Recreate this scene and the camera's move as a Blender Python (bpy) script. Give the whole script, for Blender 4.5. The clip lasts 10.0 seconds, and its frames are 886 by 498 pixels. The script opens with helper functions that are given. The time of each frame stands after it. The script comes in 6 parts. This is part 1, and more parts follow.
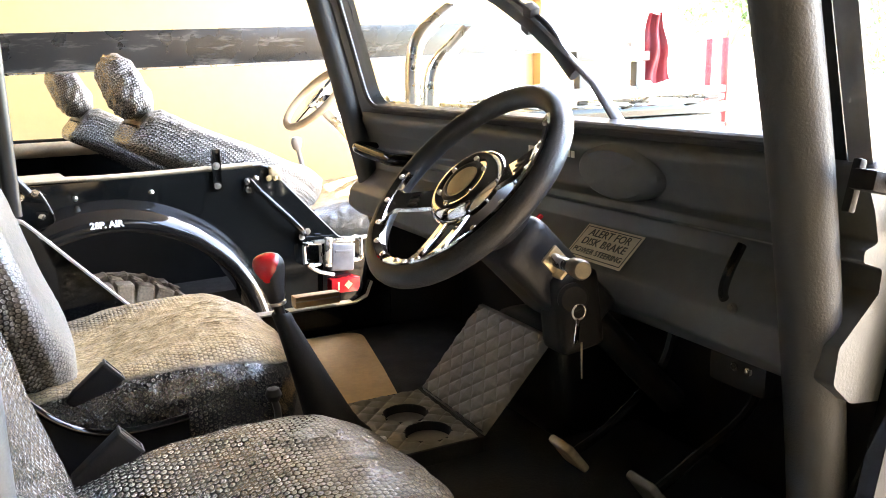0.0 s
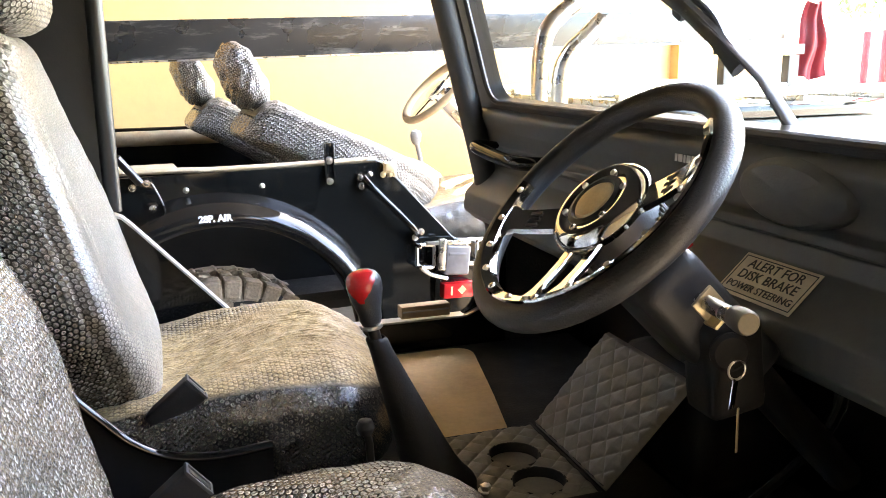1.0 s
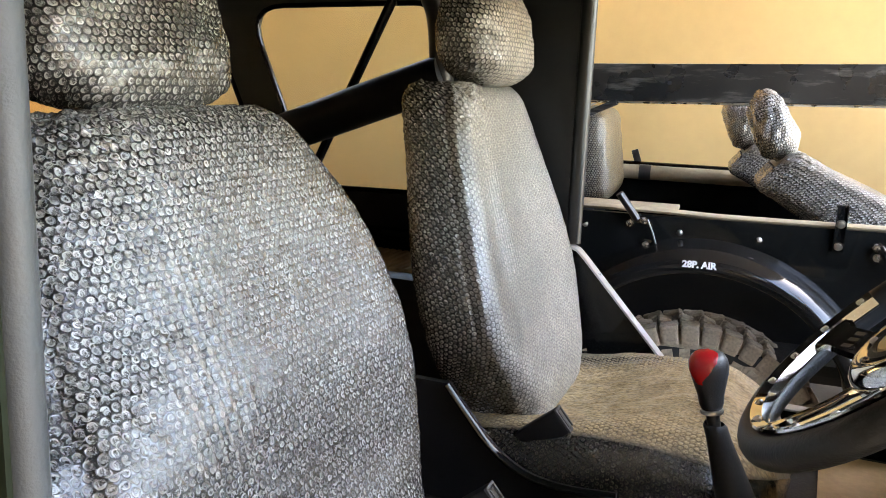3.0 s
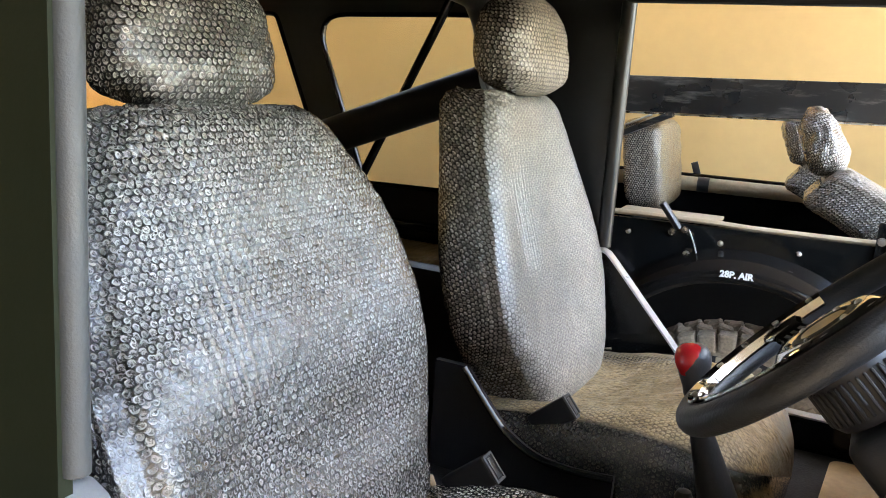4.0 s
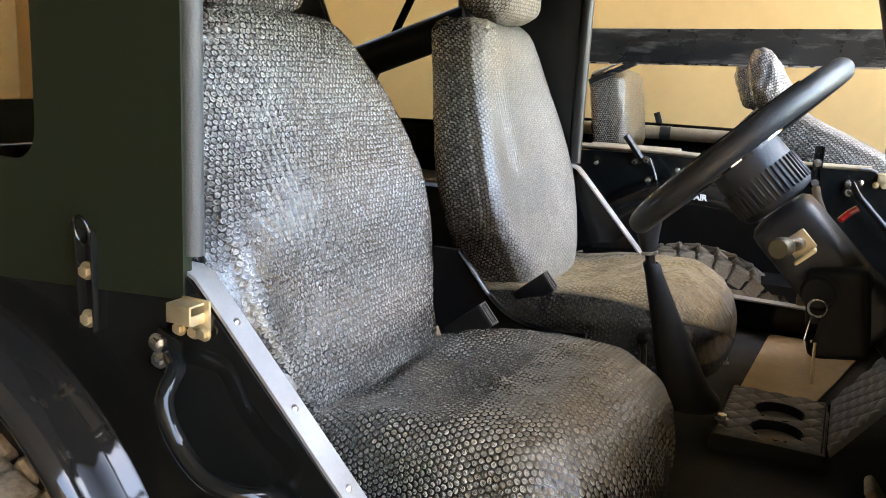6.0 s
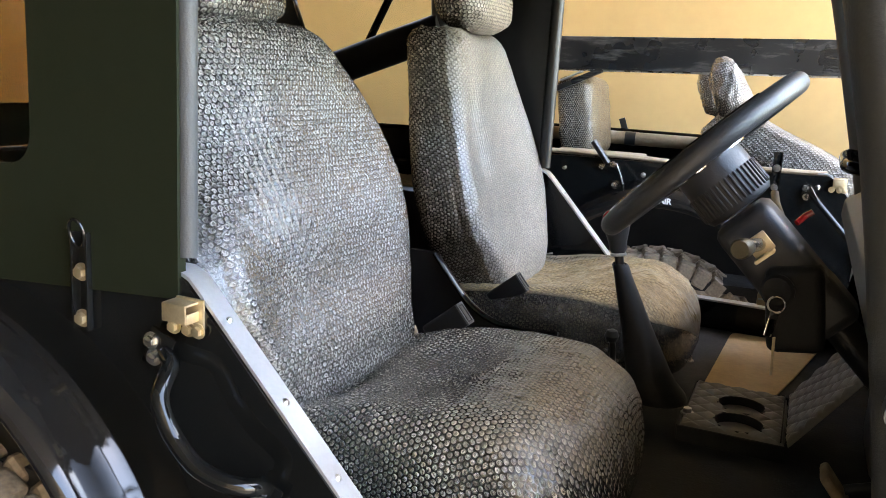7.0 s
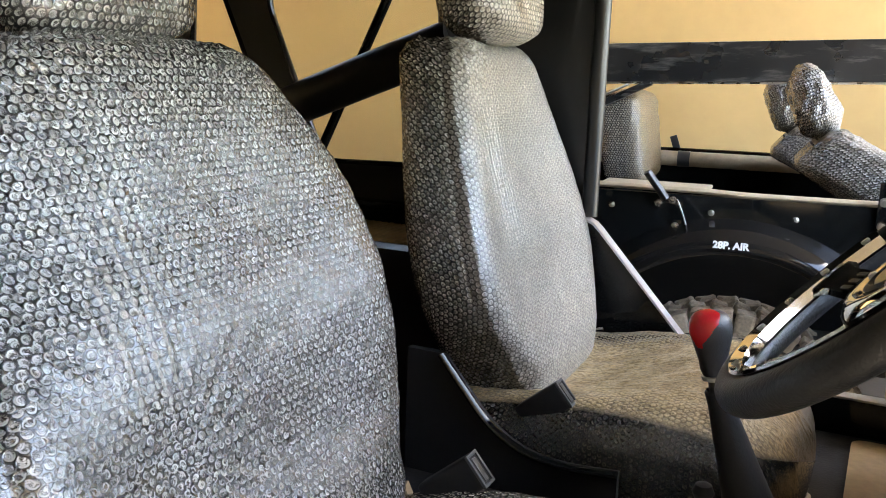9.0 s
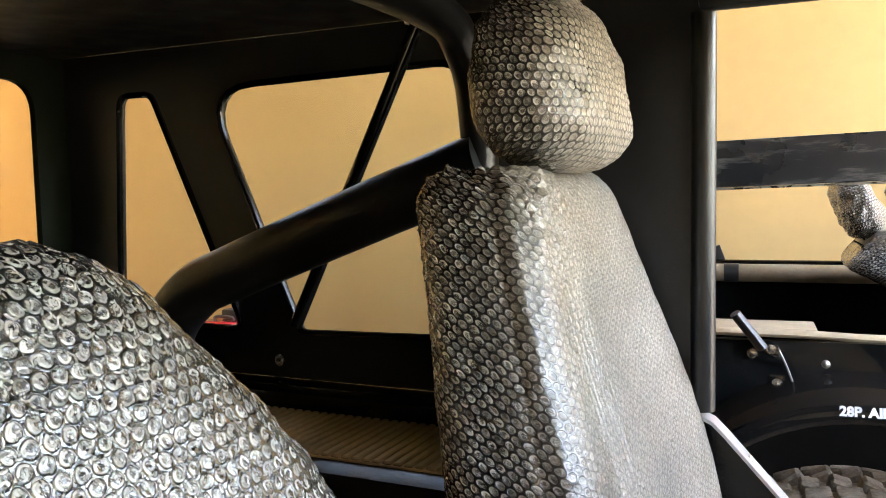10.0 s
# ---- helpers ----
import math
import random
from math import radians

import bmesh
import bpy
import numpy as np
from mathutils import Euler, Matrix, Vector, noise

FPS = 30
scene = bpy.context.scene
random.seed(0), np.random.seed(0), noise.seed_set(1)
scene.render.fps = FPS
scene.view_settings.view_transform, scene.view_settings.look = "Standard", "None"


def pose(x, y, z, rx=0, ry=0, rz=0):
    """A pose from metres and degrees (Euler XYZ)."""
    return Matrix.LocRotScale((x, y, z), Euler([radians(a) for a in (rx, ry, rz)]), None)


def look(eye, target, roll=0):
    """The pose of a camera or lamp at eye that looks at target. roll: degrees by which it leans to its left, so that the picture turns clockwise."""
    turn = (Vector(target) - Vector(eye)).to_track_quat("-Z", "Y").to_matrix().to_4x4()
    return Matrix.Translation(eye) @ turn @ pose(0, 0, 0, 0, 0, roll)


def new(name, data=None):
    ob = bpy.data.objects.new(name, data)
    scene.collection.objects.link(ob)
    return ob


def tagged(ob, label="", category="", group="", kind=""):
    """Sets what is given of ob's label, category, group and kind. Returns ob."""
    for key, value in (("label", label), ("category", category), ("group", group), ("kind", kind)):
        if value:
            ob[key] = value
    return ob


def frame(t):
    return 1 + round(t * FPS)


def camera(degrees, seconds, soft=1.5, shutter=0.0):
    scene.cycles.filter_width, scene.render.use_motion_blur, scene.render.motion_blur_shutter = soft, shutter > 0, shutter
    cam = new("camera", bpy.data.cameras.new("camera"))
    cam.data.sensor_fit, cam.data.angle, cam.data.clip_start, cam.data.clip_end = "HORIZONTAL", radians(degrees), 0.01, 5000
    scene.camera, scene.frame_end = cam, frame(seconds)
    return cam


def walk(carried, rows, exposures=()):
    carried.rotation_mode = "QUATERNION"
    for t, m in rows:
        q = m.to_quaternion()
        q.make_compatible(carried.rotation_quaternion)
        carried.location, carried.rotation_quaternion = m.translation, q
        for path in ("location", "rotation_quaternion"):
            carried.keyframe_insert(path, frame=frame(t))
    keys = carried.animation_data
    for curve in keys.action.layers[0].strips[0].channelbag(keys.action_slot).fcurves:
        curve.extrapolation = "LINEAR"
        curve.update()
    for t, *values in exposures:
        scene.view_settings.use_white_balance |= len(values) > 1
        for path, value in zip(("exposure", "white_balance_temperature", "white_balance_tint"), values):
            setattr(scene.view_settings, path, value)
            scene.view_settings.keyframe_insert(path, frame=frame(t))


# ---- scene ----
cam = camera(56.0, 10.0, 0.8)
METRES, EYE, TILT, LEAN, TURN = 2.55, 1.5, -12.32, 1.12, -27.15
ROWS = [
    (0.0, 0.0, 0.0, 0.0, 0.0, -0.0, -0.0),
    (0.5, 0.0055, 0.0065, -0.0004, 3.23, -0.55, -0.75),
    (1.0, -0.0016, 0.0736, 0.0156, 8.3, -0.72, -2.41),
    (1.5, 0.0041, 0.1463, 0.038, 20.5, -1.91, -5.44),
    (2.0, 0.0322, 0.1853, 0.0484, 39.02, -4.76, -9.89),
    (2.5, 0.0664, 0.1518, 0.0478, 45.37, -4.34, -11.17),
    (4.0, 0.1646, 0.1164, 0.0507, 54.3, -5.06, -14.68),
    (4.5, 0.1792, 0.1285, 0.0238, 55.32, -6.16, -14.65),
    (5.0, 0.1969, 0.1293, 0.0127, 55.04, -6.5, -14.29),
    (5.5, 0.2284, 0.0849, -0.0016, 53.7, -6.07, -13.69),
    (7.0, 0.2612, 0.0287, -0.0104, 49.81, -4.83, -13.65),
    (7.5, 0.2495, 0.0358, -0.0048, 49.14, -4.37, -13.46),
    (8.0, 0.219, 0.0686, 0.0063, 49.83, -4.38, -13.12),
    (8.5, 0.1719, 0.1251, 0.0202, 51.56, -5.11, -12.91),
    (9.0, 0.1105, 0.1668, 0.0286, 52.27, -4.69, -12.33),
    (9.5, 0.0067, 0.2091, 0.0546, 51.41, -1.74, -11.15),
    (10.0, -0.0879, 0.2766, 0.0717, 51.36, 2.26, -9.16),
]
walk(cam, [(t, pose(0, 0, EYE, TILT, LEAN, TURN) @ pose(METRES * x, METRES * y, METRES * z, 90 + pitch, roll, yaw)) for t, x, y, z, yaw, pitch, roll in ROWS],
     exposures=[(0.0, 5.75, 7600, 14), (1.0, 5.65, 7700, 14), (2.0, 4.8, 8000, 14), (4.0, 4.8, 7600, 12), (6.0, 4.8, 7600, 12), (7.5, 4.9, 7300, 12), (8.5, 4.8, 7600, 12), (9.0, 4.8, 7600, 12), (10.0, 5.0, 7900, 15)])
GROUND = 0.09

# ---- world and light ----
world = bpy.data.worlds.new("world")
scene.world = world
world.use_nodes = True
wn = world.node_tree.nodes
sky = wn.new("ShaderNodeTexSky")
sky.sky_type = 'NISHITA'
sky.sun_disc = False
sky.sun_elevation = radians(62)
sky.sun_rotation = radians(58)
world.node_tree.links.new(sky.outputs[0], wn["Background"].inputs[0])
wn["Background"].inputs[1].default_value = 0.15
sun = new("sun", bpy.data.lights.new("sun", 'SUN'))
sun.data.energy, sun.data.angle, sun.data.color = 4.0, radians(0.6), (1.0, 0.94, 0.84)
sun.matrix_world = look((4, 3, 9), (0, 0.5, 0))


# ---- materials ----
def mat(name, color, rough=0.5, metal=0.0, spec=0.5, coat=0.0, vary=0.12, scale=8.0, bump=0.0, bump_scale=60.0, color2=None, bump_dist=0.002, coat_rough=0.05, rough_vary=0.15):
    """A principled surface with colour variation at two scales, uneven gloss and fine relief, in metres of the object's own space."""
    m = bpy.data.materials.new(name)
    m.use_nodes = True
    n, l = m.node_tree.nodes, m.node_tree.links
    b = n["Principled BSDF"]
    b.inputs["Metallic"].default_value = metal
    b.inputs["Specular IOR Level"].default_value = spec
    b.inputs["Coat Weight"].default_value = coat
    b.inputs["Coat Roughness"].default_value = coat_rough
    tc = n.new("ShaderNodeTexCoord")
    big, fine = n.new("ShaderNodeTexNoise"), n.new("ShaderNodeTexNoise")
    big.inputs["Scale"].default_value, big.inputs["Detail"].default_value = scale, 5
    fine.inputs["Scale"].default_value, fine.inputs["Detail"].default_value = scale * 9, 3
    for t in (big, fine):
        l.new(tc.outputs["Object"], t.inputs["Vector"])
    add = n.new("ShaderNodeMath")
    add.operation = 'MULTIPLY_ADD'
    l.new(fine.outputs[0], add.inputs[0])
    add.inputs[1].default_value = 0.4
    l.new(big.outputs[0], add.inputs[2])
    ramp = n.new("ShaderNodeMapRange")
    ramp.inputs[1].default_value, ramp.inputs[2].default_value = 0.45, 0.95
    l.new(add.outputs[0], ramp.inputs[0])
    mix = n.new("ShaderNodeMix")
    mix.data_type = 'RGBA'
    c2 = color2 or tuple(min(1, c * (1 + vary) + 0.01 * vary) for c in color)
    mix.inputs[6].default_value = (*[c * (1 - vary) for c in color], 1)
    mix.inputs[7].default_value = (*c2, 1)
    l.new(ramp.outputs[0], mix.inputs[0])
    l.new(mix.outputs[2], b.inputs["Base Color"])
    rr = n.new("ShaderNodeMapRange")
    rr.inputs[1].default_value, rr.inputs[2].default_value = 0.3, 0.7
    rr.inputs[3].default_value, rr.inputs[4].default_value = max(0.02, rough * (1 - rough_vary)), min(1, rough * (1 + rough_vary))
    l.new(big.outputs[0], rr.inputs[0])
    l.new(rr.outputs[0], b.inputs["Roughness"])
    if bump:
        bn, bt = n.new("ShaderNodeBump"), n.new("ShaderNodeTexNoise")
        bt.inputs["Scale"].default_value, bt.inputs["Detail"].default_value = bump_scale, 4
        l.new(tc.outputs["Object"], bt.inputs["Vector"])
        l.new(bt.outputs[0], bn.inputs["Height"])
        bn.inputs["Strength"].default_value, bn.inputs["Distance"].default_value = bump, bump_dist
        l.new(bn.outputs[0], b.inputs["Normal"])
    return m


M_BLACK = mat("black_gloss_paint", (0.004, 0.0045, 0.0045), 0.07, spec=0.28, coat=0.05, vary=0.3, scale=5, rough_vary=0.4)
M_FLARE = mat("black_moulded_flare", (0.007, 0.0065, 0.006), 0.07, spec=0.45, vary=0.25, scale=6, rough_vary=0.3)
M_SATIN = mat("black_satin_paint", (0.008, 0.0085, 0.009), 0.36, spec=0.4, vary=0.25, scale=9, bump=0.15, bump_scale=300)
M_DASH = mat("dash_paint", (0.072, 0.080, 0.080), 0.42, vary=0.25, scale=6, bump=0.2, bump_scale=260)
M_OLIVE = mat("olive_hardtop", (0.009, 0.012, 0.006), 0.65, spec=0.12, vary=0.12, scale=4, bump=0.1, bump_scale=200)
M_FLOOR = mat("floor_mat", (0.018, 0.0185, 0.019), 0.8, spec=0.3, vary=0.3, scale=20, bump=0.5, bump_scale=180)
M_SLEEVE = mat("grey_foam_sleeve", (0.033, 0.036, 0.037), 0.6, vary=0.12, scale=14, bump=0.3, bump_scale=350)
M_CHROME = mat("chrome", (0.80, 0.79, 0.77), 0.06, metal=1.0, vary=0.05, scale=12)
M_STEEL = mat("brushed_steel", (0.60, 0.59, 0.57), 0.28, metal=1.0, vary=0.12, scale=25, bump=0.1, bump_scale=240)
M_ALU = mat("aluminium_strip", (0.44, 0.45, 0.46), 0.38, metal=0.7, vary=0.1, scale=20, bump=0.15, bump_scale=120)
M_ZINC = mat("yellow_zinc", (0.62, 0.52, 0.34), 0.42, metal=0.9, vary=0.15, scale=40)
M_LEATHER = mat("black_leather", (0.022, 0.023, 0.024), 0.42, vary=0.2, scale=18, bump=0.5, bump_scale=420, bump_dist=0.0012)
M_PLASTIC = mat("black_plastic", (0.02, 0.02, 0.021), 0.45, vary=0.2, scale=20, bump=0.3, bump_scale=380, bump_dist=0.001)
M_BELT = mat("belt_webbing", (0.03, 0.03, 0.032), 0.7, vary=0.2, scale=30, bump=0.4, bump_scale=500)
M_TYRE = mat("tyre_rubber", (0.22, 0.18, 0.135), 0.8, vary=0.4, scale=14, bump=0.5, bump_scale=120, color2=(0.50, 0.41, 0.30))
M_QUILT = mat("quilted_leather", (0.15, 0.14, 0.115), 0.5, vary=0.2, scale=14, bump=0.4, bump_scale=380, bump_dist=0.001)
M_THREAD = mat("thread", (0.03, 0.028, 0.025), 0.8)
M_RED = mat("red_plastic", (0.42, 0.012, 0.015), 0.22, vary=0.15, scale=30, coat=0.4)
M_CLOTH = mat("red_cloth", (0.15, 0.0036, 0.009), 0.85, vary=0.25, scale=14, bump=0.5, bump_scale=200)
M_LINER = mat("corrugated_board", (0.52, 0.37, 0.20), 0.75, vary=0.2, scale=10, bump=0.3, bump_scale=150)
M_DUSTY = mat("dull_grey_paint", (0.10, 0.095, 0.085), 0.6, vary=0.25, scale=12)
M_YARD = mat("beige_render", (0.34, 0.29, 0.22), 0.8, vary=0.15, scale=2, bump=0.3, bump_scale=40)
M_RUBBER = mat("matt_black", (0.007, 0.007, 0.0075), 0.6, spec=0.25, vary=0.2, scale=20, bump=0.2, bump_scale=300)
M_BRASS = mat("dull_brass", (0.10, 0.085, 0.055), 0.45, metal=0.3, vary=0.2, scale=40)
M_CARD = mat("cardboard", (0.30, 0.22, 0.13), 0.8, vary=0.2, scale=10, bump=0.3, bump_scale=150)
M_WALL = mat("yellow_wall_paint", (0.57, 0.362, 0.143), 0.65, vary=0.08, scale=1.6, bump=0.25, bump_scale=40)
# kept darker than the yellow wall to hold down fill and reflections
M_LIGHT_BLOCK = mat("light_block_plaster", (0.14, 0.105, 0.060), 0.85, vary=0.2, scale=1.5, bump=0.3, bump_scale=30)
M_WHITE = mat("white_print", (0.75, 0.75, 0.74), 0.5, vary=0.05)
M_STICKER = mat("cream_sticker", (0.62, 0.56, 0.44), 0.4, vary=0.1, scale=30)
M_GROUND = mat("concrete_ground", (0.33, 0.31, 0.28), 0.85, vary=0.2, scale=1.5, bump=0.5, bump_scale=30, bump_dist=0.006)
# set far below the yard concrete so the bay bounces little light
M_BAY = mat("bounce_cut_floor", (0.04, 0.036, 0.030), 0.6, vary=0.35, scale=1.2, bump=0.4, bump_scale=25, bump_dist=0.004)
M_CEIL = mat("added_roof_sheet", (0.095, 0.080, 0.056), 0.6, vary=0.15, scale=3)
M_BEAM = mat("worn_black_beam", (0.014, 0.014, 0.014), 0.28, spec=0.6, vary=0.2, scale=7)


def scuffed(m, pale, stretch, lo, hi):
    """Worn pale patches, drawn out along the piece, over a painted surface."""
    n, l = m.node_tree.nodes, m.node_tree.links
    b = n["Principled BSDF"]
    old = b.inputs["Base Color"].links[0].from_socket
    tc, mp, t, r, mix = n.new("ShaderNodeTexCoord"), n.new("ShaderNodeMapping"), n.new("ShaderNodeTexNoise"), n.new("ShaderNodeMapRange"), n.new("ShaderNodeMix")
    mp.inputs["Scale"].default_value = stretch
    t.inputs["Scale"].default_value, t.inputs["Detail"].default_value, t.inputs["Roughness"].default_value = 1.0, 8, 0.68
    r.inputs[1].default_value, r.inputs[2].default_value = lo, hi
    mix.data_type = 'RGBA'
    l.new(tc.outputs["Object"], mp.inputs[0])
    l.new(mp.outputs[0], t.inputs["Vector"])
    l.new(t.outputs[0], r.inputs[0])
    l.new(r.outputs[0], mix.inputs[0])
    l.new(old, mix.inputs[6])
    mix.inputs[7].default_value = (*pale, 1)
    l.new(mix.outputs[2], b.inputs["Base Color"])


scuffed(M_BEAM, (0.10, 0.094, 0.086), (4.5, 14, 26), 0.54, 0.66)
M_FOAM = mat("pale_foam", (0.34, 0.265, 0.17), 0.8, vary=0.25, scale=10, bump=0.6, bump_scale=60)
M_GREEN = mat("leaf_green", (0.06, 0.12, 0.03), 0.5, vary=0.4, scale=2)
M_CATCH = mat("grey_worn_plastic", (0.12, 0.115, 0.118), 0.4, vary=0.25, scale=30)
M_DUST = mat("dusty_grey_plastic", (0.32, 0.31, 0.29), 0.5, vary=0.2, scale=25)


def glass(name, tint=(0.95, 0.97, 0.96)):
    m = bpy.data.materials.new(name)
    m.use_nodes = True
    n, l = m.node_tree.nodes, m.node_tree.links
    n.remove(n["Principled BSDF"])
    tr, gl, mix, fr = n.new("ShaderNodeBsdfTransparent"), n.new("ShaderNodeBsdfGlossy"), n.new("ShaderNodeMixShader"), n.new("ShaderNodeLayerWeight")
    pw, ad = n.new("ShaderNodeMath"), n.new("ShaderNodeMath")
    pw.operation, ad.operation = 'POWER', 'MULTIPLY_ADD'
    pw.inputs[1].default_value, ad.inputs[1].default_value, ad.inputs[2].default_value = 5.0, 0.5, 0.02
    tr.inputs[0].default_value = (*tint, 1)
    gl.inputs["Roughness"].default_value = 0.02
    l.new(fr.outputs["Facing"], pw.inputs[0])
    l.new(pw.outputs[0], ad.inputs[0])
    l.new(ad.outputs[0], mix.inputs[0])
    l.new(tr.outputs[0], mix.inputs[1])
    l.new(gl.outputs[0], mix.inputs[2])
    l.new(mix.outputs[0], n["Material Output"].inputs[0])
    return m


M_GLASS = glass("window_glass")
M_TINT = glass("tinted_glass", (0.50, 0.48, 0.46))


def wrap_material(name, gap, dome, dusty, pitch=0.0094, haze=(0.02, 0.16), tight=0.0, dome_h=0.0030, fine=0.55):
    """Clear bubble film over dark upholstery. The bubbles are round, in a hexagonal lattice on the film's own lengths."""
    m = bpy.data.materials.new(name)
    m.use_nodes = True
    n, l = m.node_tree.nodes, m.node_tree.links
    b = n["Principled BSDF"]

    def put(socket, v):
        if isinstance(v, (int, float)):
            socket.default_value = v
        elif isinstance(v, tuple):
            socket.default_value = v
        else:
            l.new(v, socket)

    def calc(op, a, c=0.0, d=0.0):
        q = n.new("ShaderNodeMath")
        q.operation = op
        for s_, v in zip(q.inputs, (a, c, d)):
            put(s_, v)
        return q.outputs[0]

    def vec(op, a, c=(0.0, 0.0, 0.0)):
        q = n.new("ShaderNodeVectorMath")
        q.operation = op
        put(q.inputs[0], a)
        put(q.inputs[1], c)
        return q.outputs["Value"] if op == 'LENGTH' else q.outputs[0]

    def ranged(v, a, c, lo, hi, smooth=False):
        q = n.new("ShaderNodeMapRange")
        q.interpolation_type = 'SMOOTHSTEP' if smooth else 'LINEAR'
        for s_, x in zip(q.inputs, (v, a, c, lo, hi)):
            put(s_, x)
        return q.outputs[0]

    def noise(at_, scale, detail=3.0):
        q = n.new("ShaderNodeTexNoise")
        q.inputs["Scale"].default_value, q.inputs["Detail"].default_value = scale, detail
        l.new(at_, q.inputs["Vector"])
        return q

    def attr(nm):
        q = n.new("ShaderNodeAttribute")
        q.attribute_name = nm
        return q

    def mixed(f, a, c):
        q = n.new("ShaderNodeMix")
        q.data_type = 'RGBA'
        put(q.inputs[0], f)
        put(q.inputs[6], a)
        put(q.inputs[7], c)
        return q.outputs[2]

    film, puff, tan_mask, twice = attr("film").outputs["Vector"], attr("puff").outputs["Fac"], attr("tan_mask").outputs["Fac"], attr("twice").outputs["Fac"]
    warp = vec('SCALE', vec('SUBTRACT', noise(film, 75, 2.5).outputs["Color"], (0.5, 0.5, 0.5)))
    warp.node.inputs["Scale"].default_value = 0.0040
    bent = vec('ADD', film, warp)
    uv = vec('MULTIPLY', bent, (1 / pitch, 1 / (pitch * 1.7320508), 0.0))

    def lattice(uv_):
        """The nearest bubble: how far its middle is, which way, and three chances of its own."""
        cells, arms, marks_of = [], [], []
        for shift in ((0.0, 0.0, 0.0), (0.5, 0.5, 0.0)):
            at_ = vec('ADD', uv_, shift)
            g = vec('MULTIPLY', vec('SUBTRACT', vec('FRACTION', at_), (0.5, 0.5, 0.0)), (1.0, 1.7320508, 0.0))
            cells.append(vec('LENGTH', g))
            arms.append(g)
            marks_of.append(vec('ADD', vec('FLOOR', at_), (shift[0] * 0.61 + 0.11, shift[1] * 0.27 + 0.17, shift[0])))
        nearer = calc('LESS_THAN', cells[0], cells[1])

        def pick(pair):
            q = n.new("ShaderNodeMix")
            q.data_type = 'VECTOR'
            put(q.inputs[0], nearer)
            put(q.inputs[4], pair[1])
            put(q.inputs[5], pair[0])
            return q.outputs[1]

        own = n.new("ShaderNodeTexWhiteNoise")
        own.noise_dimensions = '3D'
        l.new(pick(marks_of), own.inputs["Vector"])
        split = n.new("ShaderNodeSeparateColor")
        l.new(own.outputs["Color"], split.inputs[0])
        return calc('MINIMUM', cells[0], cells[1]), vec('NORMALIZE', pick(arms)), split.outputs

    def glint_bow(arm, far, chance, reach, radius, width):
        """A glint as a bright bow on one side of each bubble, turned at random; painted into the colour."""
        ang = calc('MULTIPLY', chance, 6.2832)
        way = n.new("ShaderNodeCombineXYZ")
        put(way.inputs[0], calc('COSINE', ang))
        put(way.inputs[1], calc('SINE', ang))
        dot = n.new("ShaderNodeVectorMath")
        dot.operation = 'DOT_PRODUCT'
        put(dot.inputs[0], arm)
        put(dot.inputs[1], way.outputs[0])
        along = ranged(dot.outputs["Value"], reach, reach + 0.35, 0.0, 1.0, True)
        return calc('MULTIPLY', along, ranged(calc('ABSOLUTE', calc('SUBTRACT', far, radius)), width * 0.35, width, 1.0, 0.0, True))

    d, arm, chance = lattice(uv)
    size = ranged(noise(film, 150, 1).outputs[0], 0.3, 0.7, 0.41 + tight, 0.46 + tight)
    q = calc('DIVIDE', d, size)
    mask = ranged(q, 0.78, 1.06, 1.0, 0.0, True)
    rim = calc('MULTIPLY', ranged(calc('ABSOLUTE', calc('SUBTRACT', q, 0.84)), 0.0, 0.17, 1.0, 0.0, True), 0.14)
    cap = calc('MULTIPLY', mask, calc('MULTIPLY_ADD', calc('MULTIPLY', q, q), -0.70, 1.0))
    fill = ranged(noise(film, 120, 2).outputs[0], 0.32, 0.62, 0.55, 1.1)
    bubble = calc('MULTIPLY', calc('MULTIPLY', calc('ADD', cap, rim), fill), puff)
    # creases on the single bubbles: short curling strokes, their glints painted pale
    slant = n.new("ShaderNodeVectorRotate")
    slant.inputs["Angle"].default_value = 0.7
    l.new(bent, slant.inputs["Vector"])
    curl_n = noise(vec('MULTIPLY', slant.outputs[0], (520.0, 250.0, 0.0)), 1.0, 1.5)
    sway = calc('MULTIPLY', noise(film, 11, 1).outputs[0], 1.6)
    curl_n.inputs["Distortion"].default_value = 0.9
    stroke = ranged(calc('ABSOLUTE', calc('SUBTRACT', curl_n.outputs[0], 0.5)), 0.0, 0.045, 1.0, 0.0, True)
    glint_bows = calc('MAXIMUM', glint_bow(arm, q, calc('MULTIPLY_ADD', chance[0], 0.35, sway), 0.0, 0.72, 0.24), calc('MULTIPLY', glint_bow(arm, q, chance[1], 0.3, 0.42, 0.22), 0.8))
    curl_glints = calc('MULTIPLY', calc('MAXIMUM', calc('MULTIPLY', glint_bows, 1.5 - fine), calc('MULTIPLY', stroke, fine)), calc('MULTIPLY_ADD', chance[2], 0.75, 0.25))
    # a second, turned layer of film shows through the first, as painted glints
    turned_ = n.new("ShaderNodeVectorRotate")
    turned_.inputs["Angle"].default_value = 0.36
    l.new(bent, turned_.inputs["Vector"])
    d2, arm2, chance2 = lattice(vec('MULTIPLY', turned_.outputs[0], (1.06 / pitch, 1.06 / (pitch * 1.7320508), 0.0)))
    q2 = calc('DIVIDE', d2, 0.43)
    under = calc('MULTIPLY', calc('MULTIPLY', calc('MAXIMUM', glint_bow(arm2, q2, chance2[0], -0.1, 0.70, 0.24), glint_bow(arm2, q2, chance2[1], 0.3, 0.30, 0.22)), calc('MULTIPLY_ADD', chance2[2], 0.8, 0.2)), twice)
